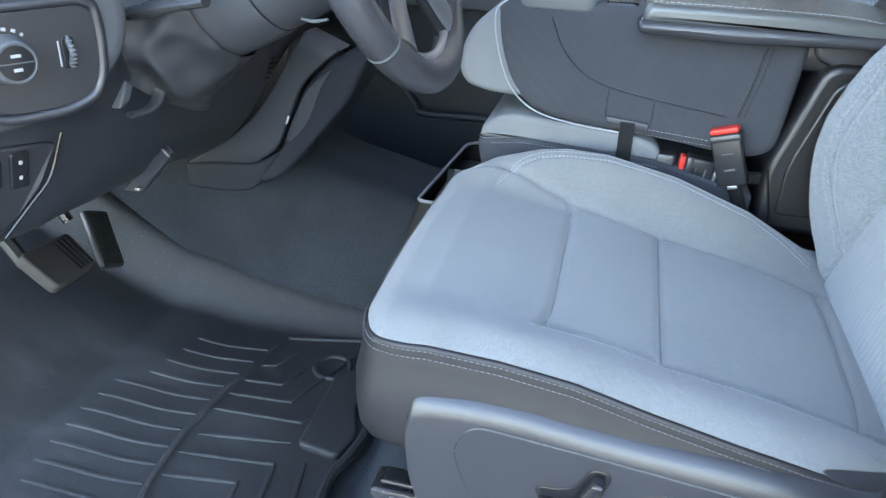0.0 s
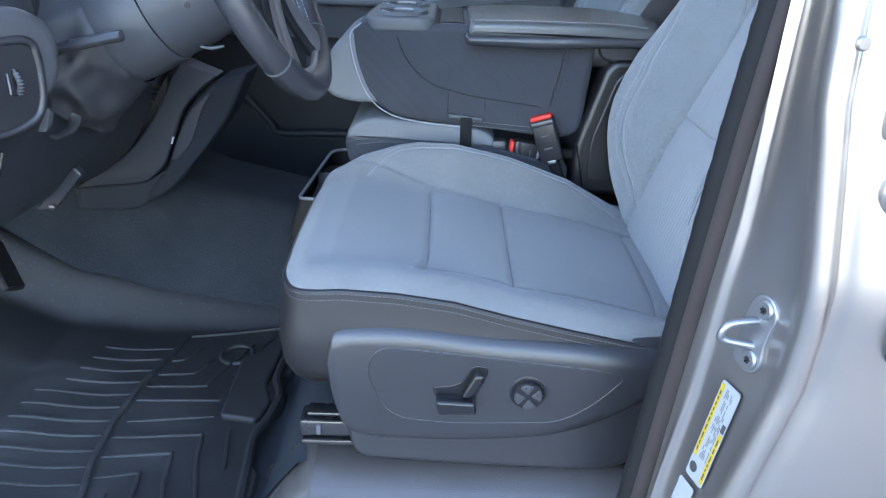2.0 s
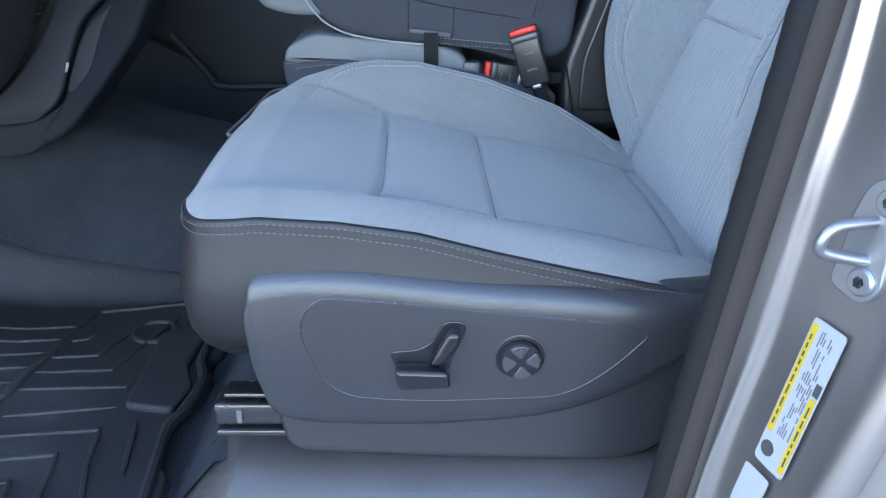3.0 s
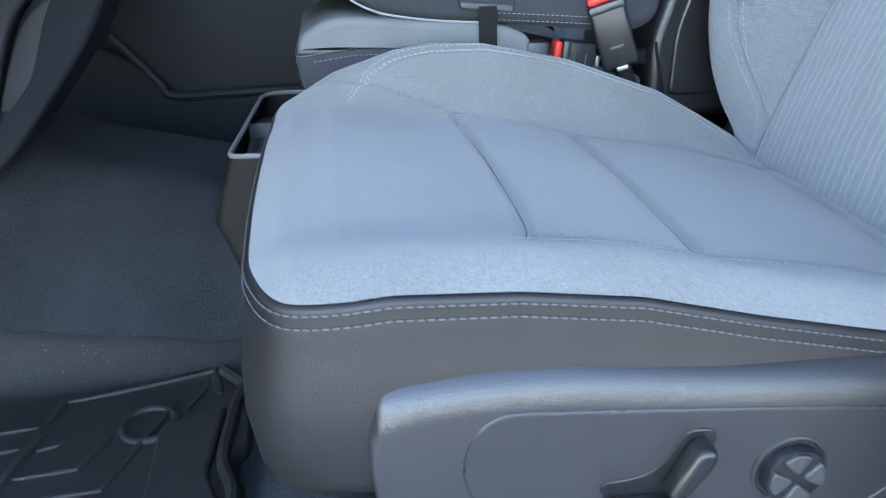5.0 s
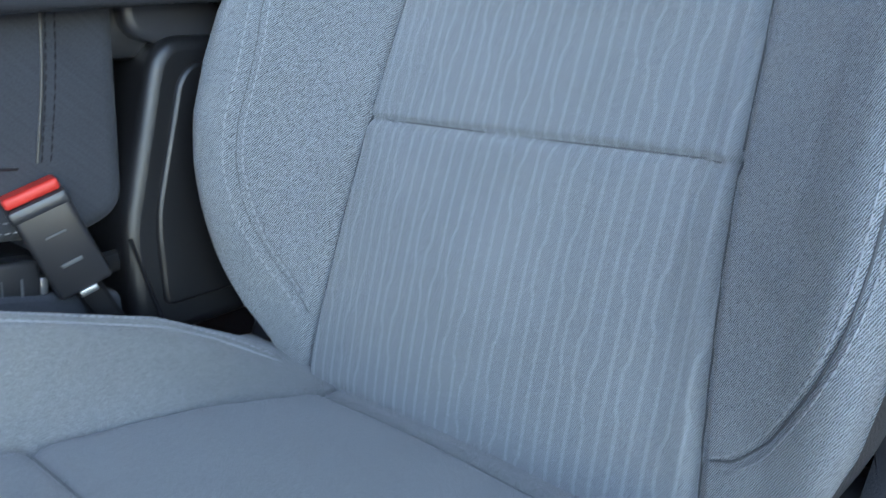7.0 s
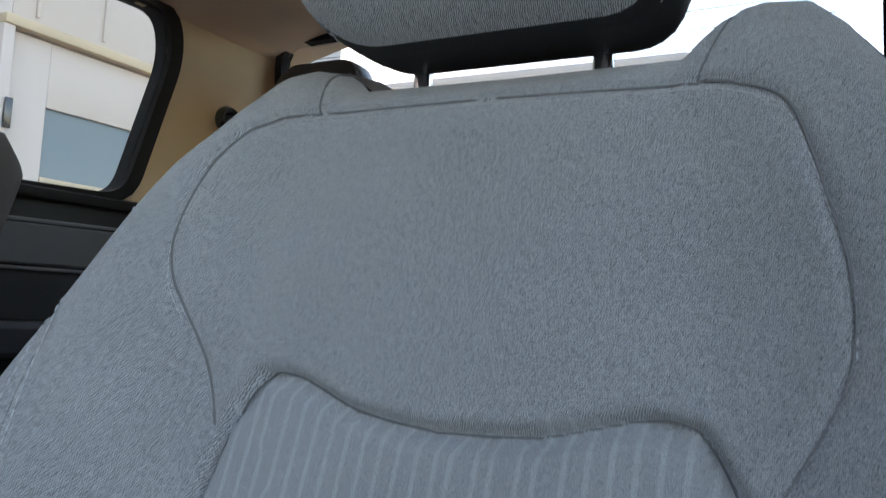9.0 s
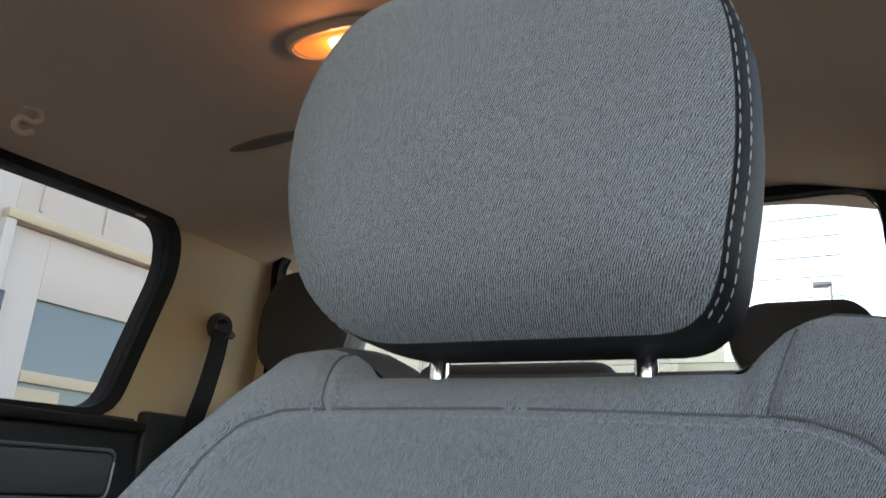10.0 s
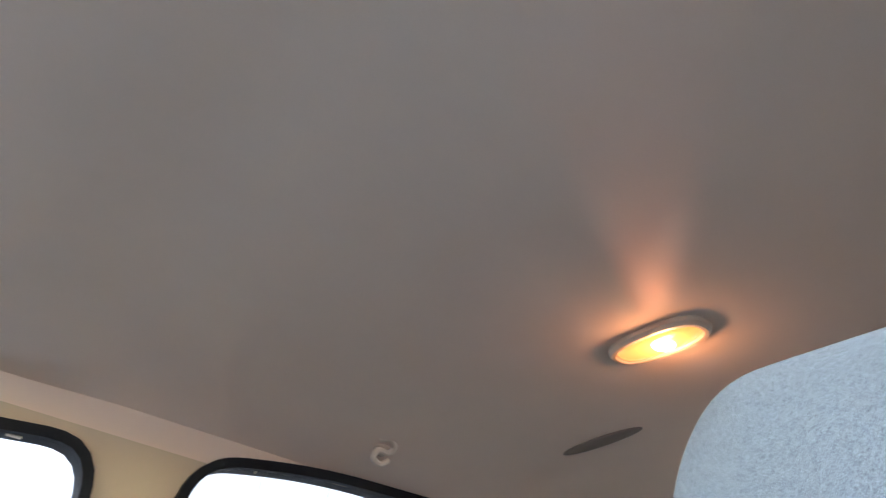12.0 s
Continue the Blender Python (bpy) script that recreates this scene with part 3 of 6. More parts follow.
def build_passenger_side():
    xs = [round(-0.6 + 0.0125 * i, 4) for i in range(213)]
    zs = [round(0.89 + 0.01 * i, 4) for i in range(46)]
    wall_with_holes("wall_passenger", 1, xs, zs, lambda x, z: not any(inside((x, z), grown(w)) for w in (WIN_REAR, WIN_FRONT)), [PILLAR_TRIM, LINER],
                    "tan plastic pillar trim round the side windows", "pillar trim")
    window("window_1", WIN_REAR, 1, "rear side window with black surround, shut")
    window("window_2", WIN_FRONT, 1, "front side window with black surround, shut")
    door_panel("door_1", 0.80, 1.62, "charcoal rear door panel with silver-edged insert, shut")
    door_panel("door_2", -0.45, 0.78, "charcoal front door panel with armrest and pocket, shut")
    y = MID + 0.77
    part("kick_panel", box(-0.95, -0.42, y - 0.06, y, -0.05, 0.92, 0.01), TRIM_SMOOTH, None, "dark side panel of the footwell", "trim", kind="structure")
    part("rear_corner_panel", box(1.63, 2.06, y - 0.06, y, -0.05, 0.93, 0.01), DOOR_DARK, None, "dark lower trim beside the rear seat", "trim", kind="structure")


def door_panel(name, x0, x1, label):
    y = MID + 0.70
    d = thing(name, ((x0 + x1) / 2, y + 0.02, 0.0), label, "door", kind="structure")
    prof = [(y + 0.075, -0.04), (y + 0.0, -0.04), (y - 0.015, 0.08), (y - 0.01, 0.30), (y + 0.015, 0.46), (y - 0.005, 0.60), (y - 0.005, 0.74), (y + 0.02, 0.84), (y + 0.015, 0.885), (y + 0.03, 0.915), (y + 0.075, 0.915)]
    bm, rows = grid([[(x, p, q) for p, q in rounded(prof, 0.02, 4)] for x in np.linspace(x0, x1, 12)], wrap_v=True)
    cap(bm, rows[0])
    cap(bm, rows[-1])
    part("door_body", bm, DOOR_DARK if x1 > 1.2 else DOOR_LOW, d)
    part("belt_strip", box(x0, x1, y - 0.012, y + 0.05, 0.885, 0.905, 0.006), SEAL, d, "black felt strip along the glass")
    if x1 > 1.2:
        part("insert", slab(rounded([(x0 + 0.02, 0.765), (x1 - 0.075, 0.765), (x1 - 0.07, 0.84), (x0 + 0.02, 0.83)], 0.018, 5), y - 0.004, y - 0.018, "y", 0.004), TRIM_GREY, d, "grey cloth-look insert")
        ring = rounded([(x0 + 0.015, 0.758), (x1 - 0.068, 0.758), (x1 - 0.062, 0.847), (x0 + 0.015, 0.837)], 0.022, 5)
        part("bright_line", tube([(p, y - 0.011, q) for p, q in ring], 0.0035, 6, True), STEEL, d, "thin silver outline")
        part("armrest", slab(rounded([(x0 + 0.10, 0.60), (x1 - 0.02, 0.60), (x1 - 0.02, 0.665), (x0 + 0.16, 0.675)], 0.025, 5), y + 0.0, y - 0.06, "y", 0.015), VINYL, d, "black armrest")
    else:
        # upper panel, padded armrest, switch plate, map pocket
        part("upper_panel", box(-0.42, 0.74, y - 0.028, y, 0.46, 0.90, 0.012), TRIM_GREY, d, "grey upper panel")
        part("armrest", slab(rounded([(0.20, 0.525), (0.70, 0.525), (0.70, 0.605), (0.36, 0.605), (0.28, 0.555), (0.20, 0.555)], 0.015, 4), y - 0.02, y - 0.075, "y", 0.015), VINYL, d, "black padded armrest")
        part("switch_plate", box(0.02, 0.22, y - 0.07, y - 0.01, 0.555, 0.575, 0.006), TRIM_GREY, d)
        part("switch", box(0.07, 0.11, y - 0.06, y - 0.035, 0.575, 0.583, 0.003), GLOSS, d)
        part("door_pocket", slab(rounded([(-.38, .03), (.68, .03), (.72, .19), (.10, .186), (-.10, .180), (-.125, .215), (-.165, .255), (-.38, .36)], .02, 5), y - 0.0, y - 0.045, "y", 0.012), DOOR_LOW, d, "dark map pocket")
        part("pocket_rim", tube(smooth_path([(-.215, y - 0.044, .315), (-.162, y - 0.046, .254), (-.129, y - .047, .213), (-.100, y - 0.047, .186), (.073, y - 0.047, .188), (.70, y - 0.045, .190)], 8), 0.011, 8), DOOR_LOW, d, "rounded pocket rim")


def build_rear_wall():
    """Rear wall with its wide window."""
    hole = rounded([(MID - 0.625, 0.93), (MID + 0.648, 0.93), (MID + 0.640, 1.335), (MID - 0.612, 1.335)], [0.05, 0.05, 0.05, 0.05], 6)
    n = 120
    inner = resample(hole, n)
    plane = lambda p: 1.935 - 0.10 * max(0, p[1] - 0.93)
    win = thing("window_3", (1.935, MID, 0.93), "rear window with fine heater lines and black edge", "window", kind="structure")
    wide = [(MID + (p[0] - MID) * 1.03, 1.14 + (p[1] - 1.14) * 1.09) for p in inner]
    frame_ring("window_frame", wide, inner, lambda p: plane(p) - 0.02, 0.03, SEAL, win, "black rubber edge", axis="x")
    bm, rows = grid([[(plane(p) - d, p[0], p[1]) for p in inner] for d in (0.0, 0.004)], wrap_v=True)
    cap(bm, rows[0])
    cap(bm, rows[1])
    pane = part("pane", bm, GLASS_REAR, win, "tinted rear glass")
    pane.visible_shadow = False
    for k in range(11):
        z = 0.99 + 0.034 * k
        part("heater_line", tube([(plane((0, z)) - 0.006, MID - 0.55, z), (plane((0, z)) - 0.006, MID, z - 0.004), (plane((0, z)) - 0.006, MID + 0.55, z)], 0.0008, 5), GREY_INK, win)
    far = [(MID + (p[0] - MID) * 1.16, 0.62 + (p[1] - 1.14) * 1.0 if p[1] < 1.0 else 1.14 + (p[1] - 1.14) * 1.35) for p in inner]
    far = [(a, -0.05 if b < 0.6 else b) for a, b in far]
    frame_ring("wall_rear", far, wide, lambda p: 1.94 - 0.10 * max(0, p[1] - 0.93), 0.05, PILLAR_TRIM, None, "tan trim round the rear window", "wall", "structure", axis="x")


# ---- seats ----
Y_OUT = 0.258
CREST = [(.16, .350), (.20, .372), (.235, .391), (.30, .412), (.34, .418), (.40, .416), (.50, .394), (.61, .354), (.68, .314), (.76, .265)]
DISH = [(.16, .346), (.19, .360), (.23, .366), (.30, .358), (.36, .348), (.49, .325), (.60, .302), (.715, .276), (.76, .266)]
EDGE = [(.16, .345), (.18, .354), (.254, .364), (.327, .360), (.40, .350), (.474, .331), (.55, .314), (.625, .299), (.76, .282)]
CUSHION_SEAMS = [
    ([(.200, .208), (.258, .184), (.31, .163), (.365, .150), (.43, .142), (.485, .140), (.60, .139), (.70, .126), (.75, .122)], .0062, .0042),
    ([(.352, -.172), (.362, -.172), (.41, -.176), (.485, -.182), (.60, -.178), (.70, -.180), (.75, -.182)], .0062, .0042),
    ([(.357, .146), (.361, .120), (.361, .09), (.363, -.12), (.357, -.170)], .0060, .0042),
    ([(.484, .138), (.4835, .11), (.482, 0), (.484, -.178)], .0055, .0042),
    ([(.698, .124), (.697, .0), (.694, -.125), (.687, -.175)], .0040, .0045),
    ([(.247, .158), (.268, .184), (.302, .197), (.355, .200), (.455, .204), (.555, .202), (.65, .197), (.70, .180)], .0030, .0035),
]


def cushion_half(x, y=1.0):
    """Half width; the door side bulges a little farther."""
    return Y_OUT + np.where(np.asarray(y) < 0, 0.012, 0.0) - 0.022 * (1 - np.clip((x - 0.180) / 0.075, 0, 1)) ** 2


def cushion_top(x, y):
    """Height of the seat cloth."""
    q = np.abs(y) / cushion_half(x, y)
    dish, crest, edge = table(x, DISH), table(x, CREST), table(x, EDGE)
    crest = np.where(y < 0, np.minimum(crest, edge + 0.016), crest)  # the door side is sat flat
    dish = dish + 0.006 * (1 - np.clip(q / 0.60, 0, 1) ** 2)
    # soft swell of each panel between the cross seams
    dish = dish + 0.004 * np.sin(np.clip((x - 0.36) / 0.128, 0, 1) * math.pi) + 0.004 * np.sin(np.clip((x - 0.488) / 0.21, 0, 1) * math.pi)
    start = np.where(y < 0, 0.60, 0.50)
    z = dish + (crest - dish) * ease((q - start) / 0.32)
    z = z + (edge - crest) * np.clip((q - 0.80) / 0.20, 0, 1) ** 2
    return z - seam_depth(x, y, CUSHION_SEAMS)


def cushion_plan(s, v):
    s, v = np.asarray(s, float), np.asarray(v, float)
    front = 0.168 + 0.046 * (1 - np.clip(1 - np.abs(v) ** 4, 0, 1) ** 0.25)
    x = front + (0.75 - front) * s
    return x, v * cushion_half(x, v)


def cushion_rim():
    """The seam round the cushion: places and outward directions."""
    s_side, v_front = np.linspace(1, 0, 90), np.sin(np.linspace(-1, 1, 90)[1:-1] * math.pi / 2)
    sv = [(s, -1) for s in s_side] + [(0, v) for v in v_front] + [(s, 1) for s in s_side[::-1]]
    pts = [tuple(float(c) for c in cushion_plan(s, v)) for s, v in sv]
    # smooth the plan at the corners
    P = np.array(pts)
    T = np.gradient(P, axis=0)
    N = np.stack([-T[:, 1], T[:, 0]], 1)
    N /= np.linalg.norm(N, axis=1)[:, None]
    if N[0, 1] > 0:
        N = -N
    for _ in range(8):
        N[1:-1] = (N[:-2] + 2 * N[1:-1] + N[2:]) / 4
        N /= np.linalg.norm(N, axis=1)[:, None]
    Z = cushion_top(P[:, 0], P[:, 1])
    return P, N, Z


def build_cushion(seat):
    S, V = np.meshgrid(np.linspace(0, 1, 160), np.sin(np.linspace(-1, 1, 170) * math.pi / 2), indexing="ij")
    X, Y = cushion_plan(S, V)
    Z = cushion_top(X, Y)
    P, N, ZE = cushion_rim()
    bm, _ = grid([[(X[i, j], Y[i, j], Z[i, j]) for j in range(170)] for i in range(160)])
    # small turn-down that tucks into the seam
    part("cushion_cover", bm, CLOTH, seat, "blue-grey woven cloth with sewn cross seams", sharp=80)
    rows = []
    for t, out, drop in [(0, -0.004, 0.003), (0, 0.0004, 0.0004), (0, 0.0032, 0.003), (0, 0.0030, 0.007), (0, 0.0045, 0.014), (0, 0.0055, 0.022),
                         (0.12, 0.008, 0), (0.3, 0.013, 0), (0.5, 0.014, 0), (0.7, 0.010, 0), (0.85, -0.002, 0), (0.95, -0.018, 0), (1.0, -0.03, 0), (1.0, -0.06, 0)]:
        row = []
        for (px, py), (nx, ny), ze in zip(P, N, ZE):
            low = 0.178 + 0.03 * min(1, abs(ny))
            z = ze - drop if t == 0 else ze - 0.022 - (ze - 0.022 - low) * t
            wr = 0.0015 * noise.noise((px * 22, py * 22, z * 30)) * (1 if t > 0.1 else 0)
            row.append((px + nx * (out + wr), py + ny * (out + wr), z))
        rows.append(row)
    bm, _ = grid(rows)
    part("cushion_side", bm, SIDE_VINYL, seat, "brown-grey leather-look side below the sewn edge", sharp=80)
    for drop, out in ((0.0052, 0.0044), (0.0128, 0.0056)):
        path = [(px + nx * out, py + ny * out, ze - drop) for (px, py), (nx, ny), ze in zip(P, N, ZE)][12:-12]
        part("stitching", stitches(path, 0.0007, 0.0042, 0.0016), THREAD_MID, seat, "grey double stitching", kind="stuff")
    for shift in (-0.0045, -0.0010, 0.0040):
        arc = smooth_path([(x, y + shift, 0) for x, y in CUSHION_SEAMS[5][0]], 14)
        path = [(p.x, p.y, float(cushion_top(p.x, p.y)) + 0.0008) for p in arc]
        part("stitching", stitches(path, 0.0007, 0.004, 0.002), THREAD_PALE, seat, "pale grey topstitching", kind="stuff")
    for pts, _, _ in CUSHION_SEAMS[:5]:
        path = [(p.x, p.y, float(cushion_top(p.x, p.y)) + 0.0002) for p in smooth_path([(x, y, 0) for x, y in pts], 14)]
        part("seam", tube(path, 0.0006, 6), SEAM_DARK, seat, "dark sewn seam")
    for side in (-1,):
        path = [(x, side * 0.1875, float(cushion_top(x, side * 0.1875)) + 0.0006) for x in np.linspace(0.34, 0.70, 120)]
        part("stitching", stitches(path, 0.0007, 0.004, 0.002), THREAD_GREY, seat, "grey topstitching", kind="stuff")


BACK_LINE = [(.24, .706), (.275, .715), (.33, .730), (.38, .746), (.44, .765), (.49, .783), (.535, .803), (.58, .822), (.625, .840), (.67, .854), (.715, .866), (.76, .875), (.81, .883), (.855, .889), (.90, .896)]
BACK_TOP = [(0, .876), (.104, .877), (.112, .885), (.124, .892), (.142, .896), (.163, .894), (.180, .879), (.198, .853), (.214, .824), (.230, .786), (.248, .73), (.266, .67), (.274, .60)]
BACK_LOW = [(0, .250), (.165, .252), (.20, .268), (.225, .305), (.25, .365), (.265, .43), (.274, .51)]
WING = [(.25, .0), (.30, .018), (.34, .038), (.38, .060), (.42, .080), (.46, .096), (.50, .106), (.54, .110), (.58, .108), (.625, .094), (.67, .080), (.71, .064), (.75, .050), (.785, .041), (.82, .032), (.85, .016), (.88, .0)]
BACK_SEAMS = [
    ([(.168, .27), (.160, .36), (.152, .46), (.147, .55), (.141, .62), (.134, .662), (.116, .690), (.095, .692), (.05, .678), (.0, .673)], .0120, .0045),
    ([(.0, .492), (.150, .492)], .0060, .0030),
    ([(.116, .854), (.128, .895)], .0045, .0030),
]
# the seam round the upper panel, each side with its own sweep
YOKE = {1: [(.0, .856), (.120, .854), (.150, .849), (.168, .838), (.181, .812), (.187, .778), (.184, .751), (.170, .722), (.156, .695), (.143, .660)],
        -1: [(.0, .856), (.113, .853), (.138, .849), (.156, .840), (.166, .821), (.172, .798), (.176, .765), (.172, .730), (.160, .697), (.143, .660)]}
# the sewn line round each bolster: the door side's runs farther out
BOLSTER = {-1: [(.264, .795), (.256, .750), (.250, .700), (.249, .64), (.249, .57), (.251, .515), (.246, .460), (.229, .415), (.190, .352), (.170, .335)],
           1: [(.262, .795), (.250, .748), (.232, .700), (.220, .64), (.210, .55), (.211, .46), (.200, .390), (.168, .328)]}


def back_top(y):
    """Height of the upper edge; the door-side shoulder stands a little taller."""
    return table(np.abs(y), BACK_TOP) + np.where(np.asarray(y) < 0, 0.008, 0.0) * ease((np.abs(y) - 0.104) / 0.03)


def back_surface(y, z):
    """x of the front of the backrest at (y, z)."""
    a = np.abs(y)
    x = table(z, BACK_LINE)
    x = x - 0.005 * np.sin(np.clip((z - 0.26) / 0.23, 0, 1) * math.pi) * (1 - ease((a - 0.08) / 0.07))
    reach = a - 0.140 + 0.10 * np.clip(z - 0.66, 0, 0.2)
    x = x - table(z, WING) * np.where(np.asarray(y) < 0, 0.45 * ease(reach / 0.098) + 0.55 * np.clip((reach + 0.012) / 0.118, 0, 1), ease(reach / 0.098))
    x = x + seam_depth(a, z, BACK_SEAMS)
    for s in (-1, 1):
        x = x + seam_depth(y * s, z, [(BOLSTER[s], .0035, .0035), (YOKE[s], .0035, .0030)])
    top, low = back_top(y), table(a, BACK_LOW)
    edge = np.clip((a - 0.225) / 0.049, 0, 1)
    roll = np.clip((z - (top - 0.045)) / 0.045, 0, 1)
    foot = np.clip(((low + 0.04) - z) / 0.04, 0, 1)
    k = np.clip(np.sqrt(edge ** 2 + roll ** 2 + foot ** 2), 0, 1)
    return x + 0.042 * (1 - np.sqrt(1 - np.clip(k, 0, 0.999) ** 2))


def spread(y, z):
    """The door-side half of the lower back is fuller than the inner half."""
    y = np.asarray(y, float)
    a = np.abs(y)
    more = 0.10 * np.minimum(a, np.clip(0.20 - (a - 0.20) * 2.4, 0.02, 0.20)) * (1 - ease((np.asarray(z) - 0.70) / 0.12))
    return np.where(y < 0, y - more, y)


def on_back(a, z, lift):
    """A place just off the front of the backrest."""
    return (float(back_surface(a, z)) - lift, float(spread(a, z)), z)


def build_back(seat):
    nu, nv = 240, 200
    T, V = np.meshgrid(np.linspace(0, 1, nu), np.linspace(-1, 1, nv), indexing="ij")
    Y = V * 0.274
    A = np.abs(Y)
    top, low = back_top(Y), table(A, BACK_LOW)
    Z = low + (top - low) * T
    X = back_surface(Y, Z)
    bm, rows = grid([[(X[i, j], Y[i, j], Z[i, j]) for j in range(nv)] for i in range(nu)])
    for f in bm.faces:
        c = f.calc_center_median()
        a = abs(c.y)
        lim = 0.676 if a < 0.05 else 0.69 if a < 0.118 else 0.69 - 1.25 * (a - 0.118)
        if a < float(table(c.z, [(.27, .168), (.36, .160), (.46, .152), (.55, .147), (.62, .141), (.69, .134)])) and c.z < lim:
            f.material_index = 1
    for v in bm.verts:
        v.co.y = float(spread(v.co.y, v.co.z))
    Y = spread(Y, Z)
    part("backrest_cover", bm, [CLOTH_BACK, CLOTH_LINED], seat, "blue-grey cloth bolsters round a lined centre panel", sharp=80)
    ring = [(X[i, 0], Y[i, 0], Z[i, 0]) for i in range(0, nu, 4)] + [(X[-1, j], Y[-1, j], Z[-1, j]) for j in range(0, nv, 4)] + [(X[i, -1], Y[i, -1], Z[i, -1]) for i in range(nu - 1, 0, -4)] + [(X[0, j], Y[0, j], Z[0, j]) for j in range(nv - 1, 0, -4)]
    rows = []
    for back, out in ((0, 0), (0.012, 0.004), (0.04, 0.008), (0.07, 0.004), (0.095, -0.02), (0.10, -0.12)):
        rows.append([(p[0] + back, p[1] * (1 + out * 3), p[2] + (out if p[2] > 0.6 else 0)) for p in ring])
    bm, rr = grid(rows, wrap_v=True)
    cap(bm, rr[-1])
    part("backrest_shell", bm, CLOTH_DARK, seat, "dark grey sides and rear", sharp=60)
    for s in (-1, 1):
        for k, line in enumerate([q[0] for q in BACK_SEAMS] + [YOKE[s]]):
            arc = smooth_path([(a * s, z, 0) for a, z in line], 14)
            part("seam", tube([on_back(p.x, p.y, 0.0006 if k > 2 else 0.0002) for p in arc], 0.0010 if k < 1 else 0.0008, 6), SEAM_DARK if k < 1 else THREAD_DARK, seat, "dark sewn seam")
        arc = smooth_path([(a * s, z, 0) for a, z in BOLSTER[s]], 16)
        part("seam", tube([on_back(p.x, p.y, 0.0003 if s < 0 else 0.0) for p in arc], 0.0008 if s < 0 else 0.0005, 6), SEAM_DARK if s < 0 else THREAD_DARK, seat, "dark sewn seam")
        for off in (-0.0050, 0.0050):
            arc = smooth_path([(a * s + off * s, z, 0) for a, z in BOLSTER[s]], 16)
            part("stitching", stitches([on_back(p.x, p.y, 0.0008) for p in arc], 0.0007, 0.005, 0.0025), THREAD_PALE if s > 0 else THREAD_GREY, seat, "fine topstitching", kind="stuff")
        arc = smooth_path([(a * s, z - 0.005, 0) for a, z in YOKE[s][:8]], 16)
        part("stitching", stitches([on_back(p.x, p.y, 0.0006) for p in arc], 0.0006, 0.0035, 0.002), THREAD_GREY, seat, "fine grey stitching", kind="stuff")


def headrest(parent, y0, x0, z0, cloth, side, width=0.140, tall=0.203, lean=-0.06, thread=True):
    """A padded head restraint whose lower edge is at z0, with its posts."""
    w, h = width, tall
    out = rounded([(-w * 0.86, 0), (w * 0.77, 0), (w * 0.99, h * 0.42), (w * 0.96, h * 0.74), (w * 0.66, h), (-w * 0.72, h), (-w * 0.97, h * 0.78), (-w * 0.99, h * 0.42)],
                  [0.028, 0.045, 0.10, 0.07, 0.07, 0.055, 0.06, 0.10], 8)
    out = resample(out, 96)
    mid = Vector((0, h * 0.5))

    def ring(f, d):
        r = []
        for p in out:
            k = Vector(p) - mid
            g = min(1.0, f + 0.045) if f > 0.7 else f
            q = mid + Vector((k.x * f, k.y * g))
            chin = 0.024 * max(0.0, 1 - q.y / (0.22 * h)) ** 2 if d < 0.05 else 0.024 * max(0.0, 1 - q.y / (0.22 * h)) ** 2 * max(0.0, (0.09 - d) / 0.04)
            r.append((x0 + d + chin + lean * q.y, y0 + q.x, z0 + q.y))
        return r
    face = [(0.02, -0.012), (0.2, -0.0117), (0.4, -0.0105), (0.6, -0.0080), (0.72, -0.0055), (0.82, -0.0015), (0.90, 0.003), (0.942, 0.0075)]
    rim = [(0.942, 0.0075), (0.944, 0.0105), (0.962, 0.0145), (0.978, 0.020), (0.99, 0.030), (1.0, 0.042), (0.99, 0.056), (0.96, 0.070), (0.90, 0.085), (0.78, 0.098), (0.55, 0.105), (0.2, 0.108), (0.02, 0.108)]
    bm, rows = grid([ring(f, d) for f, d in face], wrap_v=True)
    cap(bm, rows[0])
    hr = part("head_restraint", bm, cloth, parent, "", sharp=70)
    bm, rows = grid([ring(f, d) for f, d in rim], wrap_v=True)
    cap(bm, rows[-1])
    part("side_band", bm, side, hr, "dark vinyl band and rear", sharp=70)
    if thread:
        for f, d in ((0.953, 0.0120), (0.979, 0.0200)):
            r = ring(f, d)
            for s in (-1, 1):
                run = sorted((p for p in r if (p[1] - y0) * s > 0.55 * w and p[2] > z0 + 0.03 * h), key=lambda p: p[2])
                part("stitching", stitches(run, 0.0006, 0.0042, 0.0024), THREAD_PALE, hr, "white stitching", kind="stuff")
    for s in (-1, 1):
        part("post", tube([(x0 + 0.085, y0 + s * w * 0.465, z0 - 0.05), (x0 + 0.085, y0 + s * w * 0.465, z0 + 0.02)], 0.0062, 12), CHROME if thread else PLASTIC, parent, "steel post")
        part("post_collar", lathe([(0.018, 0), (0.020, 0.006), (0.012, 0.012)], Matrix.Translation((x0 + 0.085, y0 + s * w * 0.465, z0 - 0.033)), 16), PLASTIC, parent, "black post collar")
    return hr




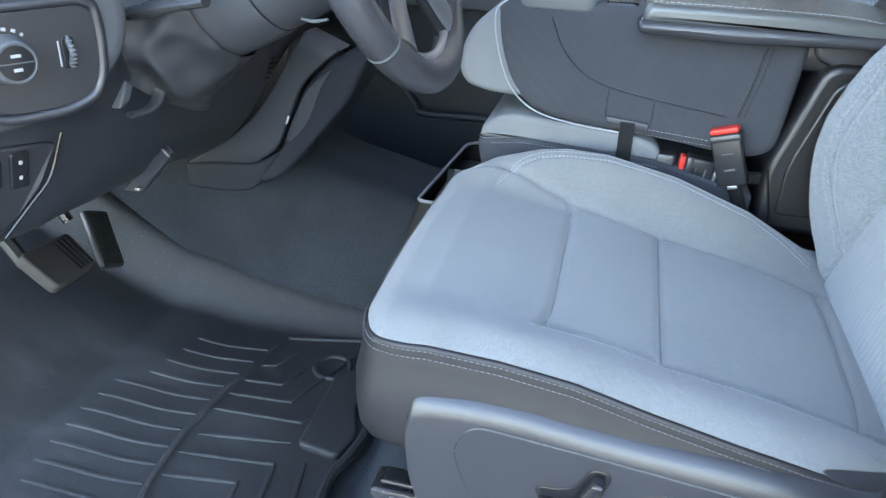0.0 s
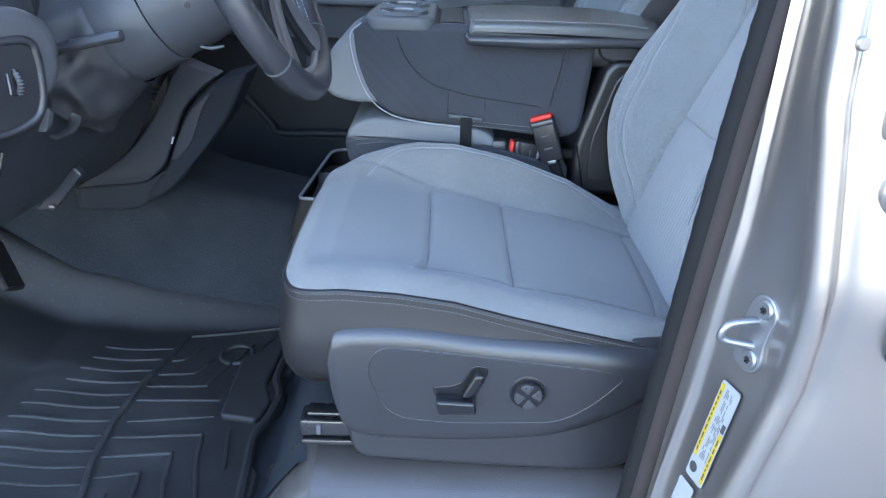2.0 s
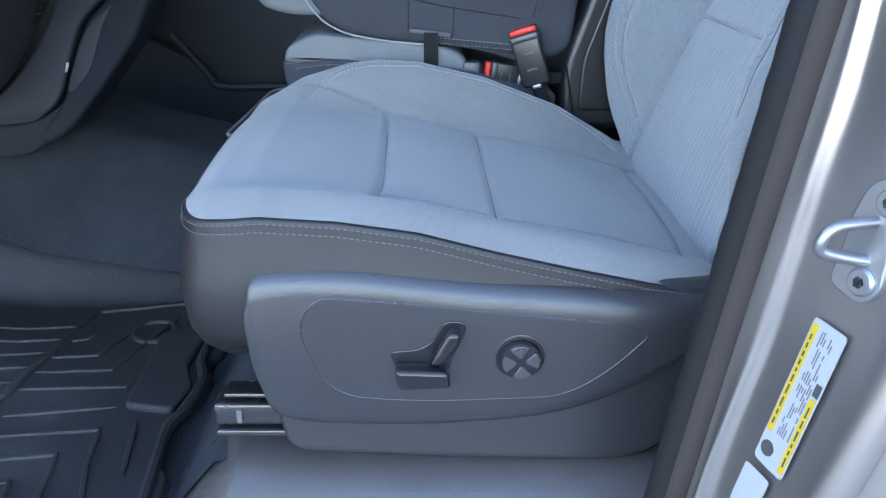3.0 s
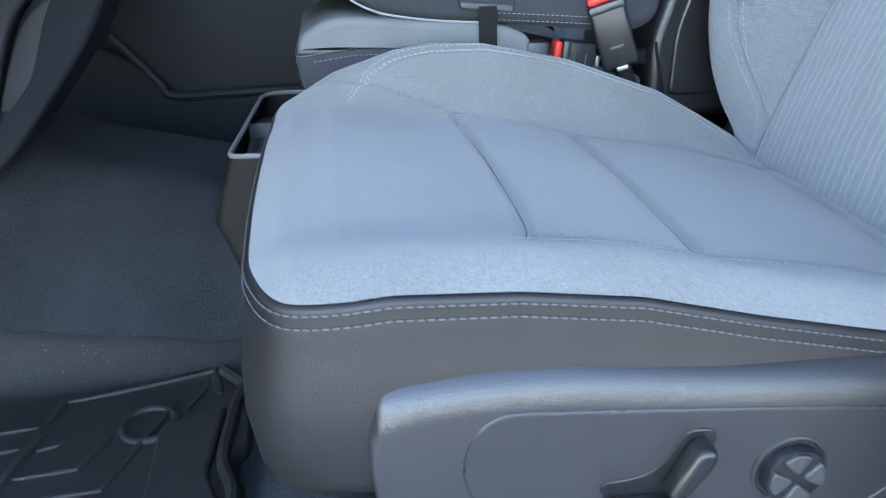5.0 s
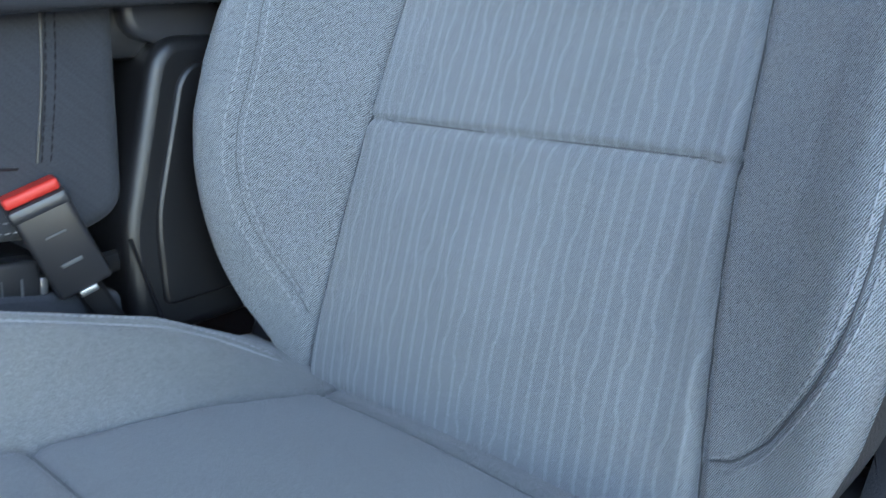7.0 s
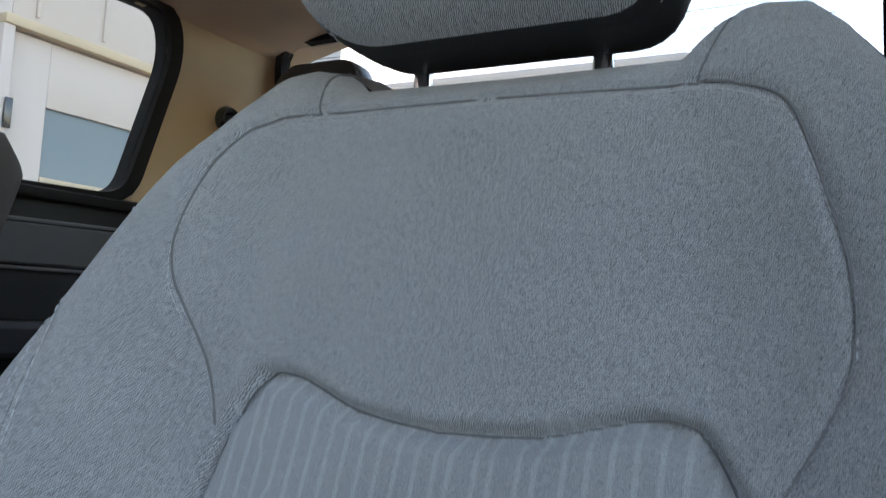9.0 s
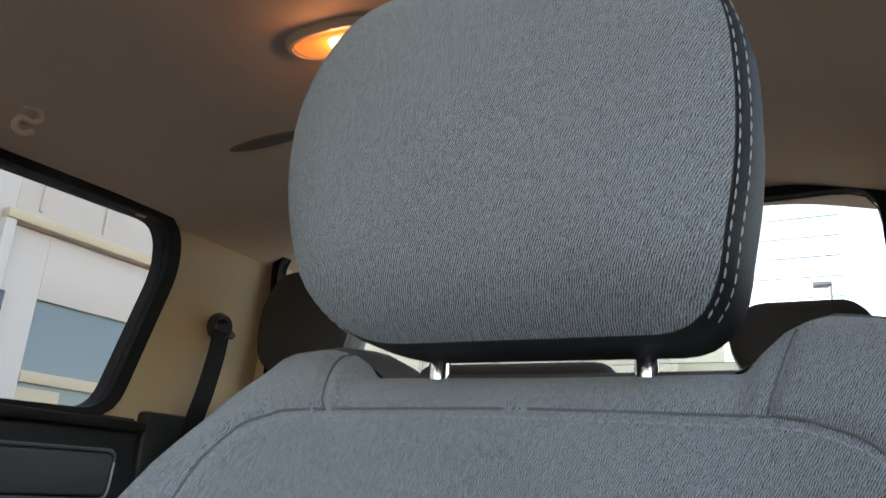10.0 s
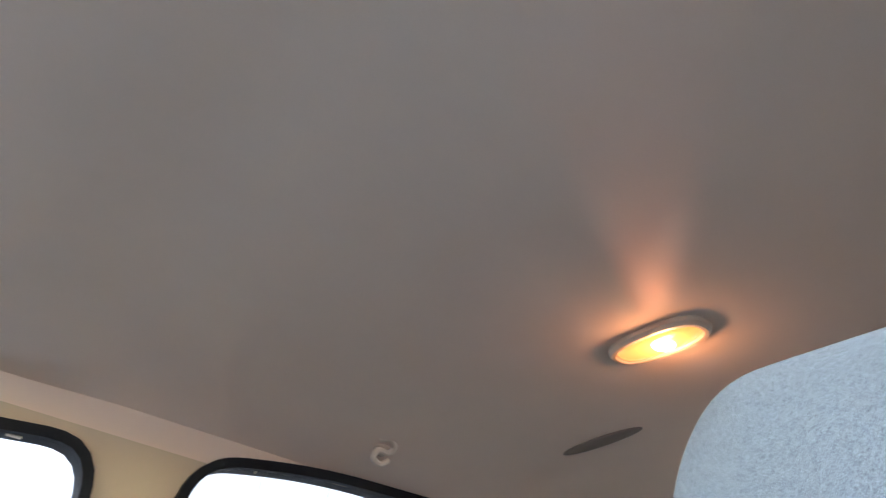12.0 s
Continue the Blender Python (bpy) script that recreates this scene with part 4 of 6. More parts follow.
def build_valance(seat):
    """Side shield of the seat with its switches."""
    prof = rounded([(.233, .270), (.250, .318), (.34, .318), (.547, .304), (.66, .300), (.80, .298), (.80, .25), (.70, .15), (.64, .086), (.45, .090), (.268, .100)],
                   [.03, .028, .05, .05, .06, .02, .03, .04, .05, .05, .024], 6)
    bm = slab(prof, -0.215, -0.274, "y", 0.012, 6)
    sh = part("side_shield", bm, TRIM, seat, "grained charcoal plastic shield", sharp=50)
    # raised upper body: top and bottom edges, front to rear
    tops = [(.234, .262), (.240, .296), (.256, .316), (.34, .319), (.45, .307), (.55, .300), (.63, .294), (.68, .294), (.73, .316), (.80, .360)]
    lows = [(.240, .235), (.250, .180), (.272, .146), (.36, .138), (.46, .141), (.545, .153), (.612, .182), (.664, .222), (.715, .262), (.80, .316)]
    part("raised_face", blade(tops, lows, -0.258, -0.2905, 0.026), TRIM, sh, "raised grained face that tapers to the rear", sharp=50)
    groove = rounded([(.288, .260), (.306, .294), (.42, .284), (.59, .266), (.624, .256), (.588, .214), (.545, .184), (.40, .178), (.316, .186)],
                     [.02, .022, .08, .05, .012, .05, .05, .05, .035], 8)
    part("switch_panel", slab(groove, -0.280, -0.2912, "y", 0.0010, 2), TRIM, sh, "slightly raised grained panel")
    part("panel_line", tube([(p, -0.2904, q) for p, q in groove], 0.0011, 6, True), PLASTIC, sh, "fine dark joint")
    y = -0.2912
    part("recline_recess", slab(rounded([(.373, .236), (.400, .238), (.414, .246), (.426, .270), (.446, .268), (.446, .256), (.432, .224), (.432, .213), (.382, .213)], .008, 4), y + 0.002, y - 0.0012, "y", 0.001, 2), GLOSS, sh, "dark recess round the levers")
    part("slide_switch", slab(rounded([(.379, .226), (.430, .224), (.433, .206), (.383, .204)], .005, 4), y, y - 0.020, "y", 0.004, 3), GLOSS, sh, "black seat switch")
    part("recline_switch", slab(rounded([(.412, .230), (.424, .229), (.440, .252), (.441, .264), (.430, .265)], .005, 4), y, y - 0.017, "y", 0.004, 3), GLOSS, sh, "black recline switch")
    m = Matrix.Translation((.499, y, .230)) @ Matrix.Rotation(radians(90), 4, "X") @ Matrix.Scale(.86, 4)
    part("dial_ring", lathe([(0.0300, -0.002), (0.0292, 0.0012), (0.0272, 0.0016), (0.0262, 0.0006), (0.0258, -0.003)], m, 40), TRIM, sh, "moulded ring round the dial")
    part("dial_recess", lathe([(0.0262, -0.002), (0.0262, 0.0010), (0.0246, 0.0012)], m, 40), GLOSS, sh, "black recess")
    dial = part("lumbar_dial", lathe([(0.0232, 0.0), (0.0234, 0.0075), (0.0222, 0.0100), (0.012, 0.0112), (0.002, 0.0114)], m, 40), GLOSS, sh, "round four-way lumbar switch")
    for k in range(4):
        mid_a = k * math.pi / 2 + radians(8)
        fan = [(r * math.cos(mid_a + a), r * math.sin(mid_a + a)) for r, a in [(0.0055, -.30), (0.0205, -.56), (0.0212, -.28), (0.0215, 0), (0.0212, .28), (0.0205, .56), (0.0055, .30)]]
        part("dial_pad", turned(slab(rounded(fan, 0.0025, 4), 0.0088, 0.0132, "z", 0.0014, 3), m), DIAL_GREY, dial, "rounded thumb pad")


def build_seat_base(seat):
    """Slide rail and the dark frame below the cushion."""
    for y in (-0.235, 0.215):
        part("slide_rail", box(.190, .72, y - 0.02, y + 0.02, .122, .148, 0.004), RAIL_METAL, seat, "black steel slide rail")
        part("rail_top", box(.200, .70, y - 0.013, y + 0.013, .151, .157, 0.003), RAIL_METAL, seat)
        part("rail_foot", box(.192, .72, y - 0.026, y + 0.026, .112, .120, 0.003), RAIL_METAL, seat)
    part("rail_clip", slab(rounded([(.214, .127), (.220, .127), (.220, .143), (.214, .143)], .002, 2), -0.254, -0.258, "y", 0.001, 2), TRIM_GREY, seat, "small grey locking clip")
    part("seat_pan", box(.235, .72, -0.21, .21, .160, .262, 0.02), PLASTIC, seat, "dark pan under the cushion")
    part("recliner_cover", slab(rounded([(.69, .20), (.80, .20), (.80, .325), (.74, .32)], .03, 5), .225, .262, "y", 0.008), PLASTIC, seat, "black hinge cover")
    part("recliner_cover", slab(rounded([(.71, .24), (.80, .24), (.80, .33), (.755, .322)], .03, 5), -.225, -.268, "y", 0.008), PLASTIC, seat, "black hinge cover")


def build_seat():
    seat = thing("driver_seat", (0.45, 0, 0.11), "blue-grey cloth driver's seat with dark sides and power switches", "seat", "front seats")
    build_cushion(seat)
    build_back(seat)
    headrest(seat, 0.002, 0.845, 0.884, CLOTH_BACK, VINYL_DULL, 0.1280, 0.188)
    build_valance(seat)
    build_seat_base(seat)
    return seat


def build_rear_seat():
    seat = thing("rear_bench", (1.7, MID, 0.1), "dark grey cloth rear bench with folding head restraints", "bench seat")
    for x0, x1, zt in ((MID - 0.66, MID - 0.20, .985), (MID - 0.19, MID + 0.19, 1.045), (MID + 0.20, MID + 0.66, .985)):
        prof = rounded([(1.20, .18), (1.20, .33), (1.56, .30), (1.65, .29), (1.79, zt), (1.88, zt), (1.84, .18)], [.03, .05, .05, .04, .04, .03, .05], 6)
        part("bench_section", slab(prof, x0, x1, "y", 0.03, 5), CLOTH_REAR, seat)
    for y, z, w, h in ((-.075, 1.008, .108, .120), (.885, 1.03, .135, .228)):
        headrest(seat, y, 1.775, z, CLOTH_REAR, VINYL, w, h, 0.12, thread=False)
    return seat


# ---- the middle seat, its tray and the belts ----
def build_middle_seat():
    seat = thing("middle_seat", (0.45, MID, 0.08), "folded middle seat with padded armrest lid and cup holders", "seat")
    y0, y1 = 0.285, 0.545
    # seat pad: a rounded cloth top over a dark sewn side
    part("seat_pad", slab(rounded([(.194, .396), (.198, .418), (.236, .440), (.44, .424), (.474, .410), (.482, .384), (.40, .388), (.27, .395)], [.008, .020, .05, .03, .02, .006, .02, .04], 6), y0, y1 - .020, "y", 0.009, 5), CLOTH_PAD, seat, "blue-grey cloth seat pad")
    part("pad_side", slab(rounded([(.200, .345), (.192, .394), (.270, .4035), (.40, .396), (.482, .389), (.62, .355), (.62, .30), (.25, .30)], [.03, .006, .03, .02, .008, .008, .02, .03], 6), y0 - 0.004, y1 - 0.016, "y", 0.006, 3), CLOTH_FOLDED, seat, "dark grey pad side")
    for dz in (.0005, -.008):
        part("stitching", stitches(smooth_path([(.1935, y1 - .05, .396 + dz), (.1915, y0 + .03, .394 + dz), (.197, y0 + .0035, .395 + dz), (.206, y0 - .003, .396 + dz), (.235, y0 - .0045, .400 + dz), (.270, y0 - .0045, .4035 + dz), (.33, y0 - .0045, .401 + dz), (.40, y0 - .0045, .396 + dz), (.478, y0 - 0.0045, .389 + dz)], 6), 0.0005, 0.004, 0.002), THREAD, seat, "pale stitching", kind="stuff")
    part("pad_base", box(.26, .64, y0 + 0.01, y1 - 0.01, .10, .30, 0.02), PLASTIC, seat, "dark plastic base")
    # the folded back: a dark padded block, its lighter front cloth, piping
    side = [(.232, .615), (.205, .596), (.212, .540), (.235, .480), (.275, .445), (.34, .431), (.45, .424), (.60, .405), (.64, .42), (.655, .60), (.42, .612)]
    body = part("folded_back", slab(rounded(side, [.018, .022, .05, .05, .05, .05, .05, .03, .03, .022, .022], 6), y0 + 0.006, y1 - 0.006, "y", 0.014, 6), CLOTH_FOLDED, seat, "dark grey padded back, folded down")
    nose = rounded([(.27, .598), (.205, .598), (.168, .565), (.150, .515), (.160, .478), (.205, .466), (.27, .466)], [.016, .03, .05, .04, .03, .02, .016], 6)
    part("front_cloth", slab(nose, y0 + 0.009, y1 - 0.009, "y", 0.010, 6), CLOTH_PAD, body, "pale blue-grey cloth face")
    pipe = smooth_path([(.226, y0 + 0.008, .612), (.206, y0 + 0.004, .590), (.214, y0 + 0.003, .535), (.238, y0 + 0.003, .480), (.278, y0 + 0.004, .447), (.34, y0 + 0.004, .433), (.42, y0 + 0.005, .426)], 8)
    part("piping", tube(pipe, 0.0013, 8), THREAD_PALE, body, "pale grey piping")
    seam = smooth_path([(.290, y0 + 0.0055, .590), (.312, y0 + 0.0055, .545), (.352, y0 + 0.0055, .508), (.42, y0 + 0.0055, .488), (.56, y0 + 0.0055, .468)], 10)
    part("seam", tube(seam, 0.0013, 6), PLASTIC, body, "dark sewn seam")
    part("seam", tube(smooth_path([(.575, y0 + 0.0055, .47), (.588, y0 + 0.0055, .53), (.596, y0 + 0.0055, .585)], 8), 0.0013, 6), PLASTIC, body)
    for dz in (0.0, -0.008):
        part("stitching", stitches(smooth_path([(.435, y0 + 0.0055, .437 + dz), (.53, y0 + 0.0055, .430 + dz), (.60, y0 + 0.0055, .424 + dz)], 10), 0.0006, 0.004, 0.002), THREAD, body, "pale stitching", kind="stuff")
    for dx in (0.003, 0.010):
        part("stitching", stitches(smooth_path([(.575 + dx, y0 + 0.0055, .47), (.588 + dx, y0 + 0.0055, .53), (.596 + dx, y0 + 0.0055, .585)], 10), 0.0006), SEAL, body, "dark stitching", kind="stuff")
    for x, lo, hi in ((.386, .447, .497), (.455, .440, .482)):
        part("seam", tube([(x, y0 + 0.0058, lo), (x, y0 + 0.0058, hi)], 0.0009, 6), PLASTIC, body)
    # strap and its flap
    part("strap_flap", slab(rounded([(.388, .452), (.452, .446), (.452, .438), (.388, .444)], .003, 3), y0 + 0.008, y0 - 0.002, "y", 0.002), TRIM_SMOOTH, body, "dark cloth flap")
    strap = [(.421, y0 - 0.002, .446), (.421, y0 - 0.006, .42), (.4215, y0 - 0.008, .385), (.422, y0 - 0.006, .345)]
    bm, rows = grid([[(x + dx, y + dy, z) for dx, dy in ((-.011, 0), (.011, 0), (.011, .0016), (-.011, .0016))] for x, y, z in strap], wrap_v=True)
    part("strap", bm, SEAL, seat, "black woven pull strap")
    # armrest lid
    lid = rounded([(.420, .598), (.418, .612), (.426, .624), (.56, .625), (.68, .623), (.745, .616), (.800, .606), (.800, .590), (.60, .596)], [.010, .008, .012, .08, .05, .03, .010, .010, .03], 6)
    arm = part("armrest_lid", slab(lid, y0 - 0.030, y1 - 0.012, "y", 0.010, 6), LID_VINYL, seat, "dark leather-look armrest lid", sharp=60)
    lower = rounded([(.415, .582), (.411, .602), (.60, .604), (.765, .604), (.800, .602), (.800, .588), (.66, .583), (.55, .578)], [.012, .010, .05, .02, .006, .006, .03, .03], 6)
    part("lid_base", slab(lower, y0 - 0.036, y1 - 0.006, "y", 0.012, 6), VINYL, arm, "rounded lower lip of the armrest", sharp=60)
    part("stitching", stitches(smooth_path([(.430, y0 - 0.014, .6252), (.52, y0 - 0.014, .6258), (.60, y0 - 0.014, .6255), (.68, y0 - 0.014, .6240), (.74, y0 - 0.014, .6180)], 10), 0.0006), THREAD_GREY, arm, "fine stitching", kind="stuff")
    part("hinge_block", box(.64, .80, y0 + 0.02, y1 - 0.02, .54, .59, .01), TRIM_BLACK, seat, "black hinge block under the armrest")
    # cup holders
    hold = part("cup_panel", slab(rounded([(.232, y0 + 0.004), (.358, y0 + 0.004), (.362, y1 - 0.012), (.238, y1 - 0.012)], .026, 6), .598, .624, "z", 0.006, 4), TRIM_GREY, seat, "grey plastic cup-holder panel")
    for y in (y0 + 0.068, y1 - 0.078):
        m = Matrix.Translation((.297, y, .624))
        part("cup_ring", lathe([(.049, -.002), (.047, .004), (.0445, .0058), (.0415, .0048), (.0405, .0012)], m, 36), TRIM_GREY, hold, "raised cup rim")
        # no real hollow: its shade is a dark disc, its lit wall pale arcs
        part("cup_well", lathe([(.0405, .0014), (.034, .0010), (.026, .0008), (.004, .0008)], m, 32), GLOSS, hold, "flat dark disc that stands for the well's shade")
        for k in range(3):
            a = 90 + 120 * k
            part("cup_tab", tube([m @ Vector((.036 * math.cos(radians(q)), .036 * math.sin(radians(q)), .0028)) for q in range(a - 32, a + 33, 8)], [.0012] + [.0036] * 7 + [.0012], 8, flat=.6), TRIM_PALE, hold, "grip tab, coloured pale like the lit well wall")
    part("coin_tray", slab(rounded([(.366, y0 + 0.02), (.412, y0 + 0.02), (.412, y1 - 0.02), (.366, y1 - 0.02)], .01, 4), .598, .616, "z", 0.004, 3), GLOSS, seat, "shallow dark tray")
    # hinge cover between the seats
    cov = rounded([(.628, .30), (.628, .40), (.672, .545), (.690, .560), (.80, .560), (.84, .30)], [.01, .02, .025, .015, .02, .02], 6)
    hc = part("hinge_cover", slab(cov, y0 - 0.006, y1 + 0.006, "y", 0.012, 5), TRIM_BLACK, seat, "black grained hinge cover")
    inner = rounded([(.655, .33), (.656, .41), (.692, .525), (.706, .538), (.80, .538), (.82, .33)], [.01, .02, .02, .012, .02, .02], 6)
    part("cover_face", slab(inner, y0 - 0.002, y0 - 0.010, "y", 0.004, 3), TRIM_BLACK, hc, "grained inner face")
    part("cover_joint", tube([(.632, y0 - 0.007, .398), (.648, y0 - 0.0085, .33), (.652, y0 - 0.0085, .30)], 0.0018, 6), GLOSS, hc, "dark joint")
    part("back_post", slab(rounded([(.655, .60), (.72, .60), (.80, .56), (.80, .52), (.66, .56)], .015, 4), y0 + 0.004, y1 - 0.004, "y", 0.008), VINYL, seat, "dark upholstery behind the armrest")
    return seat


def build_tray():
    t = thing("storage_tray", (0.115, 0.45, 0.15), "open black plastic storage tray with pale rim on the floor", "tray")
    zt = .296
    plan = rounded([(.109, .228), (.160, .226), (.162, .272), (.205, .292), (.205, .552), (.128, .552)], [.014, .012, .01, .02, .03, .07], 6)
    bm, rows = grid([[(x - lean * (x < .15), y, z) for x, y in plan] for z, lean in ((.13, .000), (.19, .018), (.212, .026), (.245, .017), (.275, .007), (zt, 0))], wrap_v=True)
    part("tray_wall", bm, VINYL_DULL, t, "black plastic body")
    part("tray_floor", box(.113, .200, .300, .545, .256, .260, .002), TRIM_SMOOTH, t)
    part("rim", tube([(x, y, zt) for x, y in plan], 0.0032, 8, True), TRIM_RIM, t, "pale grey rim")
    for y in (.262, .420):
        part("divider", box(.114, .159 if y < .28 else .20, y - .003, y + .003, .248, .284, .003), TRIM_GREY, t, "grey divider")
    part("liner", box(.122, .190, .30, .41, .260, .264, .002), RUBBER, t, "ribbed rubber liner")
    for k in range(6):
        part("liner_rib", box(.126 + .011 * k, .130 + .011 * k, .302, .408, .263, .2665, .0015), RUBBER, t)
    return t


def buckle(place, spin, tall, label):
    b = thing("seat_belt_buckle", place, label, "seat belt buckle", "belt buckles")
    m = Matrix.Translation(place) @ Euler((radians(spin[0]), radians(spin[1]), radians(spin[2]))).to_matrix().to_4x4()
    w, d = 0.0215, 0.0125

    def put(bm):
        return turned(bm, m)
    part("buckle_body", put(box(-w, w, -d, d, 0.0, tall, 0.004, steps=3)), PLASTIC, b, "black plastic body")
    part("button", put(box(-w + .001, w - .001, -d + .001, d - .003, tall, tall + .009, 0.003, steps=3)), RED, b, "red release button")
    part("collar", put(box(-w - .0008, w + .0008, -d - .0008, d + .0008, tall - .012, tall - .001, 0.003)), TRIM, b)
    part("mark", put(box(-.008, .008, -d - .0006, -d + .001, tall * .30, tall * .34, 0.0003)), TRIM_GREY, b, "moulded marking")
    part("mark", put(box(-.008, .008, -d - .0006, -d + .001, tall * .62, tall * .64, 0.0003)), TRIM_GREY, b, "moulded marking")
    part("tongue_edge", put(box(-.007, .007, -d - .001, d * .2, -.004, .0015, 0.001)), STEEL, b, "bright metal edge")
    part("stalk", put(tube([(0, 0, .004), (.003, 0, -.03), (.010, .004, -.085)], [.011, .010, .010], 8, flat=0.55, up=(0, 1, 0))), SEAL, b, "black stalk sleeve")
    return b


def build_belts():
    buckle((.588, .272, .372), (0, -19, -14), .080, "black seat belt buckle with red button beside the cushion")
    b = buckle((.560, .296, .376), (0, -84, 0), .046, "low black seat belt buckle with red button beside the middle pad")
    part("buckle_guard", box(.470, .500, .284, .310, .366, .402, .005), TRIM, b, "dark plastic guard")
    # shoulder belt on the rear pillar
    belt = thing("shoulder_belt", (1.77, 1.06, 1.15), "dark grey seat belt hanging from the rear pillar guide", "seat belt")
    y = side_plane(1)((0, 1.17)) - 0.006
    m = Matrix.Translation((1.760, y, 1.128)) @ Matrix.Rotation(radians(90), 4, "X")
    part("guide_ring", lathe([(.016, .0), (.030, .0), (.032, .010), (.026, .022), (.018, .018), (.014, .0)], m, 28), PLASTIC, belt, "black guide ring")
    part("guide_cover", slab(rounded([(1.730, 1.122), (1.80, 1.105), (1.81, 1.120), (1.77, 1.142)], .008, 4), y, y - 0.016, "y", 0.004), PLASTIC, belt)
    path = [(1.757, y - .022, 1.118), (1.744, y - .030, 1.06), (1.725, y - .034, .98), (1.700, y - .036, .88), (1.67, y - .04, .60)]
    bm, rows = grid([[(a + dx, b2 + dy, c) for dx, dy in ((-.027, 0), (.027, .004), (.027, .0056), (-.027, .0016))] for a, b2, c in smooth_path(path, 6)], wrap_v=True)
    part("webbing", bm, SEAL, belt, "dark grey webbing")


# ---- dashboard and controls ----
DASH = [
    (-0.43, [(-.85, .93), (-.36, .90), (-.27, .82), (-.245, .70), (-.240, .57), (-.275, .52), (-.285, .45), (-.30, .39), (-.75, .37)]),
    (-0.34, [(-.85, .93), (-.36, .90), (-.22, .82), (-.192, .70), (-.187, .57), (-.235, .525), (-.245, .45), (-.255, .39), (-.75, .37)]),
    (-0.22, [(-.85, .93), (-.36, .90), (-.16, .82), (-.122, .70), (-.118, .57), (-.180, .52), (-.195, .45), (-.215, .385), (-.75, .36)]),
    (-0.17, [(-.85, .93), (-.36, .90), (-.15, .82), (-.115, .70), (-.115, .57), (-.175, .515), (-.190, .45), (-.215, .385), (-.75, .36)]),
    (-0.11, [(-.85, .93), (-.36, .90), (-.17, .82), (-.16, .70), (-.155, .57), (-.170, .51), (-.185, .44), (-.225, .375), (-.75, .35)]),
    (0.10, [(-.85, .93), (-.36, .90), (-.17, .82), (-.16, .70), (-.150, .57), (-.155, .50), (-.190, .41), (-.265, .345), (-.75, .34)]),
    (0.27, [(-.85, .93), (-.36, .90), (-.15, .82), (-.14, .70), (-.145, .57), (-.155, .48), (-.200, .38), (-.30, .30), (-.75, .33)]),
    (0.36, [(-.85, .93), (-.36, .90), (-.14, .82), (-.10, .70), (-.10, .60), (-.14, .52), (-.22, .42), (-.34, .36), (-.75, .35)]),
    (0.60, [(-.85, .93), (-.36, .90), (-.15, .82), (-.10, .70), (-.10, .60), (-.14, .54), (-.22, .49), (-.34, .43), (-.75, .36)]),
    (1.12, [(-.85, .93), (-.36, .90), (-.18, .82), (-.15, .70), (-.15, .60), (-.18, .52), (-.24, .46), (-.34, .40), (-.75, .36)]),
]


def dash_x(y, z):
    """x of the dashboard's face at (y, z)."""
    xs = []
    for _, pr in DASH:
        face = [p for p in pr[2:8]][::-1]
        xs.append(float(np.interp(z, [p[1] for p in face], [p[0] for p in face])))
    return float(np.interp(y, [d[0] for d in DASH], xs))


